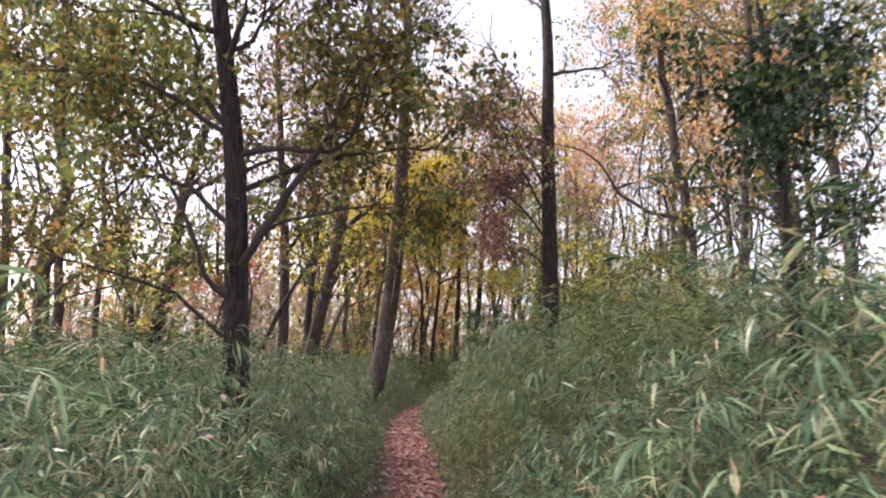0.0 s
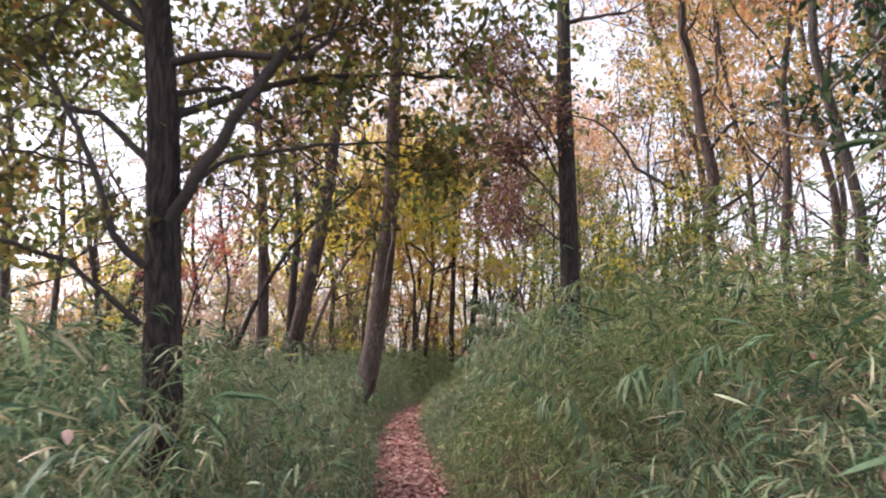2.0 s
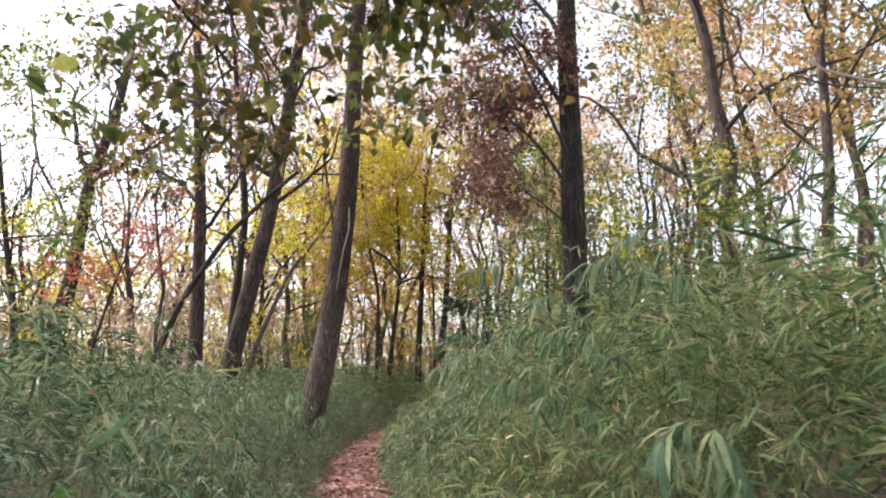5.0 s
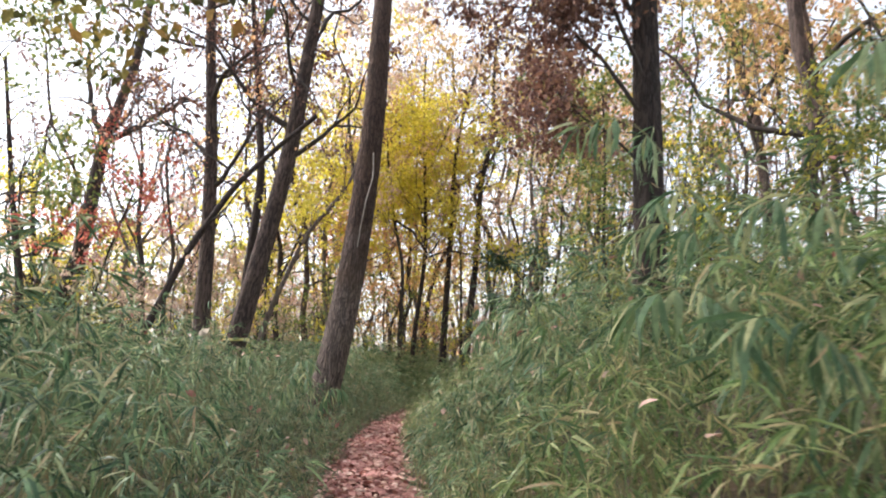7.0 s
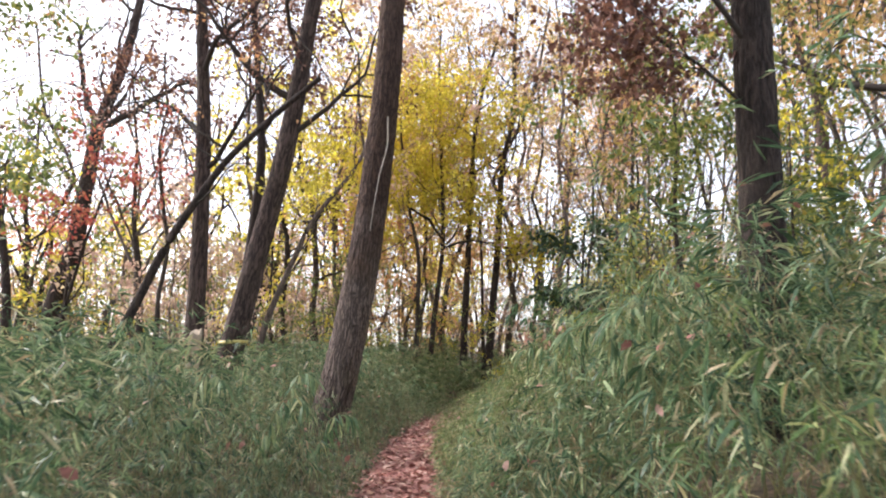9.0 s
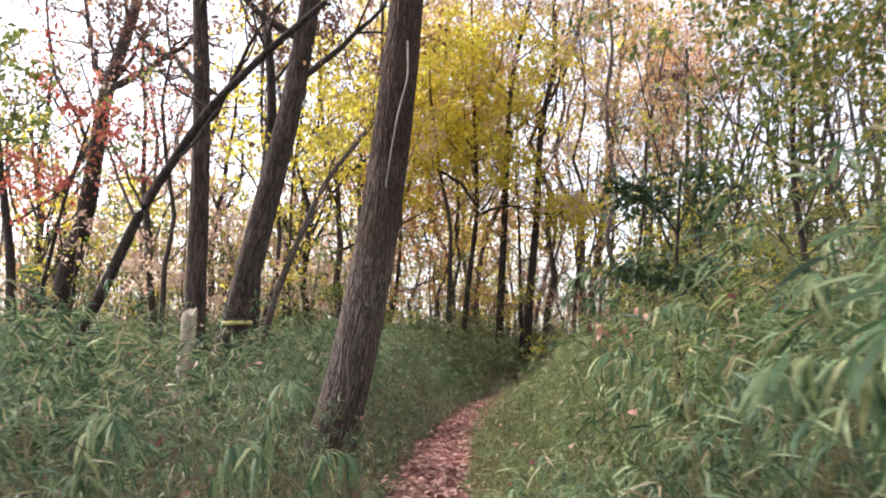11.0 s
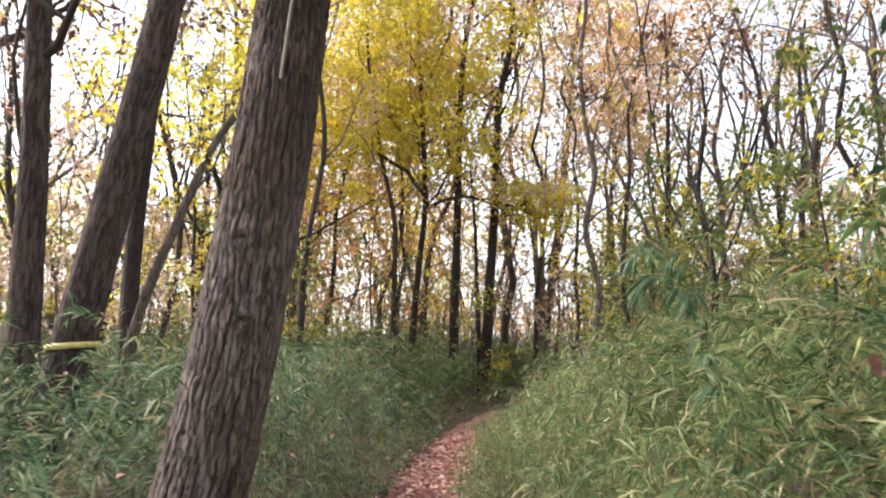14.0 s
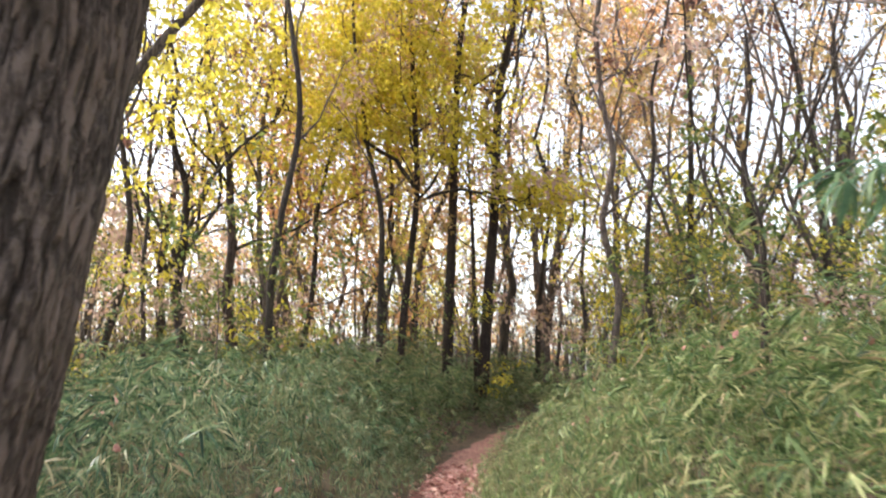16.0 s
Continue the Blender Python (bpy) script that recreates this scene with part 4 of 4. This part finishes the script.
# evergreens
C_TIERS = [([(1.29, 16.75, 1.72), (1.17, 16.65, 1.78), (1.02, 16.58, 1.84), (0.92, 16.55, 1.83)], 0.012), ([(1.29, 16.75, 1.65), (1.35, 16.65, 1.75), (1.39, 16.6, 1.8)], 0.012),
           ([(1.30, 16.75, 2.15), (1.17, 16.62, 2.28), (1.02, 16.55, 2.34), (0.95, 16.5, 2.32)], 0.013), ([(1.31, 16.75, 2.2), (1.41, 16.72, 2.4), (1.47, 16.7, 2.52)], 0.012)]
tree("camellia_bush", "dark glossy evergreen bush in two leafy tiers beside the path", [(1.34, 16.8, 0), (1.3, 16.78, 1.2), (1.29, 16.75, 1.9), (1.33, 16.75, 2.55)], 0.028, 311, BARK_DARK, [("evergreen", 520, 0.06, 0.06, 1.7, 1.95), ("evergreen", 720, 0.06, 0.065, 2.25, 2.75)], 2, 0.25, 0.7, 1, C_TIERS, category="bush")
tree("young_tree", "bushy young tree with yellow-green leaves beside the path", [(2.7, 17.9, 0), (2.7, 17.9, 1.5), (2.55, 17.9, 2.8), (2.6, 17.9, 4)], 0.04, 317, BARK_DARK, [("green", 4200, 0.085, 0.2, 1.4, 6)], 12, 1.2, 0.25, 2, tall=4.6, fork=2, sides=8)
for k, (x, y, high) in enumerate(((3.3, 16.6, 2.5), (4.0, 19.2, 3.0), (3.1, 21.5, 2.3), (4.6, 15.0, 2.8))):
    tree("shrub", "leggy shrub with thin yellow-green leaves above the bamboo", [(x, y, 0), (x - 0.05, y, 1.2), (x + 0.1, y, 2.0), (x + 0.05, y, high)], 0.025, 330 + k, BARK_GREY, [("green", 1500, 0.08, 0.16, 1.5, 6), ("yellow", 260, 0.08, 0.16, 1.8, 6)], 9, 0.9, 0.35, 1, tall=high + 0.5, fork=2, sides=7, category="shrub")
tree("evergreen_oak", "dark evergreen oak with dense glossy leaves above the bamboo", [(4.2, 7.3, 0), (4.2, 7.3, 2.2), (4.15, 7.3, 3.6)], 0.07, 313, BARK_DARK, [("evergreen", 3600, 0.09, 0.16, 2.6, 4.4), ("green", 500, 0.09, 0.2, 2.4, 6)], 11, 0.95, 0.45, 2, tall=4.6)

# ---- woods beyond ----
KINDS = ["gold", "orange", "bare", "pink", "yellow", "bare", "rust", "green", "bare", "olive"]
WOODS, SCRUB = [], []
for k, kind in enumerate(KINDS):
    bare = kind == "bare"
    w = np.random.default_rng(40 + k).normal(0, 0.55, 6)
    WOODS.append(tree("background_tree", "nearly bare slim tree with fine twigs" if bare else "slim autumn tree in the woods beyond",
                      [(0, 0, 0), (w[0] * 0.5, 0, 1.6), (w[0] + w[1] * 0.5, w[2], 4), (w[0] + w[1] + w[3], w[4], 6.5), (w[0] + w[1] + w[5], w[4], 8.5)], 0.07 + 0.015 * (k % 4), 400 + k, BARK_PALE if k % 2 else BARK_GREY,
                      [("pink" if bare else kind, 180 if bare else 760, 0.16, 0.5, 2.0, 40)], 7 if bare else 9, 3.3, 0.22, 2 if bare else 1, tall=11.5, sides=6, fork=2 if bare else 3, whole_limbs=False, crook=0.16))
for k, kind in enumerate(("pink", "gold", "yellow", "orange", "green", "pink", "yellow", "green")):
    hi = 2.6 + 0.5 * (k % 4)
    SCRUB.append(tree("sapling", "low sapling in faded autumn leaf", [(0, 0, 0), (0.05, 0, 0.8), (0.12 * (k % 3 - 1), 0.1, hi * 0.6), (0.3 * (k % 3 - 1), 0, hi)], 0.03, 450 + k, BARK_PALE, [(kind, 520, 0.16, 0.42, 0.4, 40)], 7, 1.9, 0.12, 1, tall=hi + 0.5, sides=5, fork=1, whole_limbs=False))
g = np.random.default_rng(99)
spots = []
while len(spots) < 104:
    a = g.uniform(-1.25, 1.25)
    r = g.uniform(27, 66) if len(spots) % 3 else g.uniform(27, 42)
    x, y = math.sin(a) * r, 12 + math.cos(a) * r
    if (y > 37 or abs(x) > 14) and not (a < -0.2 and g.random() < 0.45):
        if all((x - p) ** 2 + (y - q) ** 2 > 4 for p, q in spots):
            spots.append((x, y))
while len(spots) < 113:
    a, r = g.uniform(1.25, 5.03), g.uniform(9, 32)
    spots.append((math.sin(a) * r + 1.5, 1 + math.cos(a) * r))
spots += [(-6.5, 41), (-5.2, 46), (-3.6, 42), (-3.0, 49), (-1.8, 44), (-7.5, 47), (-0.6, 51), (-4.4, 53), (1.8, 43), (2.6, 52)]
tall_from = len(spots)
spots += [(-3.5, 39.5), (-1.5, 41), (1.2, 38.5), (3.0, 44), (6.2, 42), (-5.8, 38)]
for k, (x, y) in enumerate(spots):
    m = pose(x, y, float(land(x, y)) - 0.1, 0, 0, g.uniform(0, 360)) @ Matrix.Diagonal((*([g.uniform(0.8, 1.3) * (1.3 if k >= tall_from else 1)] * 3), 1))
    src = WOODS[(6, 3, 1, 0, 6)[k % 5] if k >= tall_from else (2, 5, 8, 6)[k % 4] if k >= len(WOODS) and (x < -8 or x > 5) and k % 3 else (0, 1, 3, 6)[k % 4] if k > 112 else k % len(WOODS)]
    if k < len(WOODS):
        src.matrix_basis = m
        tagged(src, group="woods beyond")
    else:
        ob = copy_thing(src, m)
        ob.matrix_basis = m
for k in range(52):
    x, y = g.uniform(-9, 9), g.uniform(26.5, 34.5)
    if abs(x - float(path_x(y))) < 1.3 or (y < 32 and abs(x) < 3.4):
        continue
    m = pose(x, y, float(land(x, y)) - 0.1, 0, 0, g.uniform(0, 360)) @ Matrix.Diagonal((*([g.uniform(0.5, 0.85)] * 3), 1))
    ob = copy_thing(SCRUB[(4, 7, 2, 4, 7, 0)[k % 6]], m)
    ob.matrix_basis = m
    tagged(ob, group="saplings under the trees")
k = 0
while k < 175:
    a, r = g.uniform(-0.8, 0.7), g.uniform(19, 47)
    x, y = math.sin(a) * r, 12 + math.cos(a) * r
    if y < (29.5 if x < -4 else 36) or abs(x - float(path_x(y))) < 1.2:
        continue
    m = pose(x, y, float(land(x, y)) - 0.1, 0, 0, g.uniform(0, 360)) @ Matrix.Diagonal((*([g.uniform(0.75, 1.35)] * 3), 1))
    src = SCRUB[k % len(SCRUB)]
    ob = src if k < len(SCRUB) else copy_thing(src, m)
    ob.matrix_basis = m
    tagged(ob, group="saplings under the trees")
    k += 1

# brush and thin stems where the ground falls away
g = np.random.default_rng(101)
n = 2600
a, r = g.uniform(-0.75, 0.7, n), g.uniform(26, 54, n)
x, y = np.sin(a) * r, 12 + np.cos(a) * r
ok = (y > 36) | ((x < -5) & (y > 31)) | ((x > 5) & (y > 31))
x, y = x[ok], y[ok]
z, h = land(x, y) - 0.1, g.uniform(1.5, 5.5, len(x))
stems, hearts = [], []
for px, py_, pz, ph in zip(x, y, z, h):
    w = g.normal(0, 0.12 * ph, 4)
    ln = np.array([(px, py_, pz), (px + w[0] * 0.4, py_ + w[1] * 0.3, pz + ph * 0.45), (px + w[0] + w[2] * 0.5, py_ + w[1], pz + ph)])
    stems.append(tube(ln, [0.022, 0.016, 0.006], 3))
    for _ in range(2):
        i0 = ln[1] + (ln[2] - ln[1]) * g.uniform(0, 0.7)
        i1 = i0 + np.array([g.normal(0, 0.3), g.normal(0, 0.3), g.uniform(0.2, 0.7)]) * ph * 0.35
        stems.append(tube(np.array([i0, i1]), [0.011, 0.005], 3))
        hearts.append(i1)
    hearts.append(ln[2])
brush = tagged(new("brush", mesh_of("brush", *join(stems), BARK_PALE, True)), "thin pale brush and twigs beyond the yellow maple", "brush", kind="stuff")
hearts = np.array(hearts)
for kind, n in (("pink", 5000), ("orange", 1900), ("gold", 2600)):
    tagged(part("leaves", crown_mesh(g, hearts, kind, n, 0.16, 0.25), brush), kind="stuff")

# the far slope of the wood
n = 15000
a, r = g.uniform(-0.9, 0.9, n), g.uniform(58, 90, n)
x, y = np.sin(a) * r, 12 + np.cos(a) * r
top = 7.5 + 2.5 * np.sin(a * 9) + 1.5 * np.sin(a * 23 + 1)
z = land(x, y) + top * g.uniform(0, 1, n) ** 1.5
L = g.uniform(0.35, 0.8, n)
slope = None
for kind, share in (("pink", 0), ("orange", 1), ("gold", 2), ("green", 3)):
    sel = (np.floor(a * 14 + 0.06 * r + 3 * g.random(n)).astype(int) % 5 % 4) == share
    leaf_v = blades(np.stack([x, y, z], -1)[sel], g.normal(0, 1, (sel.sum(), 3)), g.normal(0, 1, (sel.sum(), 3)), L[sel], L[sel] * 0.6, False, 0.2)
    if slope is None:
        slope = tagged(new("far_woods", mesh_of("far_woods", *leaf_v, LEAF[kind])), "distant wooded slope in faded autumn colours", "woods", kind="stuff")
    else:
        tagged(part("foliage", mesh_of("foliage", *leaf_v, LEAF[kind]), slope), kind="stuff")

# ---- small things ----
# pale cut stump beside the oaks
def stump(x, y, top):
    z0 = float(land(x, y)) - 0.05
    g = np.random.default_rng(5)
    ob = tagged(new("tree_stump"), "pale broken stump of a cut sapling in the bamboo", "stump")
    ob.location = (x, y, z0)
    h = top - z0
    line = np.array([(0, 0, 0), (0.01, 0, h * 0.4), (0.03, 0, h * 0.75), (0.03, 0, h)])
    v, f = tube(smooth_line(line, 12), np.linspace(0.13, 0.1, 12), 12, 0.07, 3)
    v[-12:, 2] += g.uniform(-0.06, 0.08, 12)
    part("stem", mesh_of("stem", v, f, PALE_WOOD, True), ob)
    c = np.arange(12)
    cap = np.vstack([v[-12:], [v[-12:].mean(0) - (0, 0, 0.02)]])
    part("cut_face", mesh_of("cut_face", cap, np.stack([c, (c + 1) % 12, np.full(12, 12)], -1), PALE_WOOD), ob, "rough broken top")


stump(-4.78, 21.6, 1.62)


def ring(cx, cy, z, r, tilt, height, mat, name, label, cat):
    a = np.linspace(0, 2 * np.pi, 33)[:-1]
    v = []
    for dz, dr in ((0, 0), (height, 0), (height, 0.006), (0, 0.006)):
        v.append(np.stack([cx + (r + dr) * np.cos(a), cy + (r + dr) * np.sin(a), z + dz + tilt * np.cos(a)], -1))
    v = np.concatenate(v)
    i = np.arange(32)
    j = (i + 1) % 32
    f = np.concatenate([np.stack([p * 32 + i, p * 32 + j, q * 32 + j, q * 32 + i], -1) for p, q in ((2, 3), (1, 2), (0, 1), (3, 0))])
    return tagged(new(name, mesh_of(name, v, f, mat)), label, cat)


ring(-4.3, 22.25, 1.44, 0.258, 0.02, 0.06, TAPE, "marking_tape", "yellow marking tape tied round the leaning oak", "tape")


# pale vine hanging down the oak
vine_line = smooth_line([(-1.02, 18.44, 4.4), (-1.0, 18.42, 4.0), (-1.1, 18.43, 3.6), (-1.16, 18.45, 3.2), (-1.2, 18.46, 2.85)], 24)
tagged(new("hanging_vine", mesh_of("hanging_vine", *tube(vine_line, np.linspace(0.012, 0.006, 24), 6, 0.1, 4), VINE, True)), "thin pale vine hanging down the oak's bark", "vine")


# ---- bamboo leaning over the path ----
LONG_LEAF = mesh_of("leaf", *blades(np.zeros((1, 3)), np.array([[1.0, 0, 0]]), np.array([[0, 0, 1.0]]), np.array([0.2]), np.array([0.021]), True, 0.24), SASA_LONG)


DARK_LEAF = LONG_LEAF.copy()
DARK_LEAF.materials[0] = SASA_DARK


def bamboo_stalk(tip, foot, seed):
    """One stalk that arches from its foot to its tip, with hanging fans of long leaves."""
    g = np.random.default_rng(seed)
    z0 = float(land(*foot)) - 0.05
    ob = tagged(new("bamboo_stalk"), "arching bamboo stalk with hanging fans of long leaves", "bamboo", "bamboo leaning over the path")
    ob.location = (*foot, z0)
    a, t = np.array([0.0, 0, 0]), np.array(tip) - np.array([*foot, z0])
    line = smooth_line([a, a + t * (0.12, 0.12, 0.55), a + t * (0.45, 0.45, 0.95), a + t * (0.75, 0.75, 1.06), t], 26)
    part("culm", mesh_of("culm", *tube(line, np.linspace(0.006, 0.002, 26), 6), CULM, True), ob)
    out = math.degrees(math.atan2(t[1], t[0]))
    for i in (9, 12, 14, 16, 18, 20, 21, 23, 24, 25):
        fan = g.uniform(-50, 50) + out
        n = int(g.integers(5, 9))
        droop = g.uniform(15, 60)
        for s in np.linspace(-1, 1, n):
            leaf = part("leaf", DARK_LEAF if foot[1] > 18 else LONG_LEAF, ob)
            leaf.matrix_basis = pose(*line[i], 0, 0, fan + s * 62 + g.normal(0, 8)) @ pose(0, 0, 0, g.normal(0, 25), droop + g.normal(0, 12) + 12 * abs(s), 0) @ Matrix.Scale(g.uniform(0.7, 1.15), 4)


for k, (tip, foot) in enumerate((
        ((0.62, 15.5, 1.28), (1.2, 15.9)), ((0.95, 15.6, 1.55), (1.6, 15.9)), ((0.75, 13.3, 1.32), (1.4, 13.5)), ((0.98, 13.2, 1.42), (1.7, 13.6)),
        ((1.45, 9.6, 1.41), (2.1, 9.9)), ((1.35, 9.5, 1.07), (1.9, 9.7)), ((1.15, 9.7, 1.15), (1.8, 10.0)), ((1.05, 10.2, 1.85), (1.75, 10.5)),
        ((0.62, 18.5, 1.78), (1.2, 18.8)), ((0.9, 19.4, 2.1), (1.5, 19.7)), ((1.8, 6.4, 1.2), (2.3, 6.7)), ((1.5, 7.9, 1.0), (2.0, 8.2)), ((-0.95, 10.6, 0.85), (-1.4, 10.9)), ((1.62, 9.3, 1.75), (2.3, 9.8)), ((1.3, 10.4, 1.5), (2.0, 10.8)), ((1.9, 9.9, 2.0), (2.6, 10.3)), ((1.5, 10.9, 1.75), (2.2, 11.3)), ((0.8, 16.3, 1.05), (1.4, 16.6)), ((1.15, 14.3, 1.3), (1.8, 14.7)), ((1.35, 14.6, 1.65), (2.1, 15.0)), ((1.7, 15.2, 1.9), (2.4, 15.6)), ((-0.95, 14.6, 0.85), (-1.4, 14.9)), ((-1.45, 14.3, 1.0), (-1.9, 14.7)), ((-0.75, 15.4, 0.7), (-1.15, 15.6)), ((-0.3, 5.9, 0.7), (-0.7, 6.2)), ((-0.7, 5.4, 0.95), (-1.2, 5.7)), ((2.1, 3.9, 0.9), (2.6, 4.2)), ((2.2, 6.6, 1.3), (2.8, 7.0)), ((0.75, 19.1, 2.0), (1.45, 19.5)), ((-1.3, 16.2, 1.0), (-1.7, 16.5)))):
    bamboo_stalk(tip, foot, 500 + k)


# ---- dead leaves caught in the growth ----
dry = mesh_of("leaf", *blades(np.zeros((1, 3)), np.array([[1.0, 0, 0]]), np.array([[0, 0, 1.0]]), np.array([0.1]), np.array([0.05]), True, 0.3), LITTER_ONE)


def dead_spray(x, y, z, seed):
    g = np.random.default_rng(seed)
    z0 = float(land(x, y))
    ob = tagged(new("dead_branch"), "withered twig with curled reddish-brown leaves", "branch")
    ob.location = (x, y, z0)
    part("stem", mesh_of("stem", *tube(smooth_line([(0.1, 0.1, 0), (0.04, 0.03, (z - z0) * 0.6), (0, 0, z - z0 + 0.1)], 10), np.linspace(0.006, 0.003, 10), 5), TWIG), ob)
    for k in range(9):
        lf = part("leaf", dry, ob)
        lf.matrix_basis = pose(g.normal(0, 0.03), g.normal(0, 0.03), z - z0 + g.uniform(-0.08, 0.1), g.uniform(-40, 40), g.uniform(20, 90), g.uniform(0, 360)) @ Matrix.Scale(g.uniform(0.5, 0.85), 4)


broad_leaf = mesh_of("leaf", *blades(np.zeros((1, 3)), np.array([[1.0, 0, 0]]), np.array([[0, 0, 1.0]]), np.array([0.11]), np.array([0.05]), True, 0.2), LEAF["fresh"])


def seedling(x, y, z, seed):
    """A young broad-leaved shoot that stands up through the bamboo."""
    g = np.random.default_rng(seed)
    z0 = float(land(x, y))
    h = z - z0
    ob = tagged(new("seedling"), "bright green broad-leaved shoot among the dwarf bamboo", "plant", "shoots in the bamboo")
    ob.location = (x, y, z0)
    line = smooth_line([(0, 0, -0.02), (0.03, 0, h * 0.5), (0.0, 0.02, h)], 12)
    part("stem", mesh_of("stem", *tube(line, np.linspace(0.005, 0.002, 12), 5), CULM), ob)
    for k in range(12):
        lf = part("leaf", broad_leaf, ob)
        lf.matrix_basis = pose(*line[11 - k // 3], 0, 0, k * 137.5 + g.normal(0, 15)) @ pose(0, 0, 0, g.normal(0, 12), g.uniform(-5, 35), 0) @ Matrix.Scale(g.uniform(0.7, 1.15), 4)


for k, (x, y, z) in enumerate(((-0.67, 8.0, 0.9), (-0.95, 7.7, 0.82), (-0.5, 8.5, 0.78), (-1.9, 7.0, 1.15), (1.75, 20.2, 1.5))):
    seedling(x, y, z, 560 + k)


# ---- fallen leaves ----
def litter(count, y0, y1, half, seed, lift=0.03):
    g = np.random.default_rng(seed)
    y = g.uniform(y0, y1, count)
    x = path_x(y) + g.normal(0, half, count)
    p = np.stack([x, y, land(x, y) + g.uniform(0.015, 0.015 + lift, count)], -1)
    a = g.uniform(0, 6.28, count)
    way = np.stack([np.cos(a), np.sin(a), g.normal(0, 0.25, count)], -1)
    up = np.tile([0.0, 0, 1], (count, 1)) + g.normal(0, 0.3, (count, 3))
    L = g.uniform(0.05, 0.11, count)
    return blades(p, way, up, L, L * g.uniform(0.4, 0.62, count), True, 0.22)


fallen = part("fallen_leaves", mesh_of("fallen_leaves", *litter(15000, -3, 27, 0.19, 71), LITTER), footpath, "curled reddish-brown oak leaves")
tagged(fallen, kind="stuff")
one = mesh_of("fallen_leaf", *blades(np.zeros((1, 3)), np.array([[1.0, 0, 0]]), np.array([[0, 0, 1.0]]), np.array([0.1]), np.array([0.055]), True, 0.25), LITTER_ONE)
g = np.random.default_rng(73)
for k in range(220):
    y = g.uniform(6, 26)
    x = float(path_x(y)) + g.normal(0, 0.2)
    leaf = part("fallen_leaf", one, footpath)
    leaf.matrix_basis = pose(x, y, float(land(x, y)) + 0.045, g.uniform(-20, 20), g.uniform(-20, 20), g.uniform(0, 360)) @ Matrix.Scale(g.uniform(0.7, 1.2), 4)

for x, y, z in ((0.72, 16.6, 1.4), (0.97, 16.7, 1.4), (1.1, 16.9, 1.55)):
    dead_spray(x, y, z, int(x * 100))
n = 700
x = g.uniform(-5, 5.5, n)
y = g.uniform(3, 30, n)
keep = np.abs(x - path_x(y)) > 0.5
x, y = x[keep], y[keep]
z = land(x, y) + sasa_height(x, y) * g.uniform(0.6, 1.0, len(x))
L = g.uniform(0.04, 0.08, len(x))
caught = new("caught_leaves", mesh_of("caught_leaves", *blades(np.stack([x, y, z], -1), g.normal(0, 1, (len(x), 3)), g.normal(0, 0.5, (len(x), 3)) + (0, 0, 1), L, L * 0.55, True, 0.3), LITTER))
tagged(caught, "brown fallen leaves caught in the dwarf bamboo", "leaves", kind="stuff")
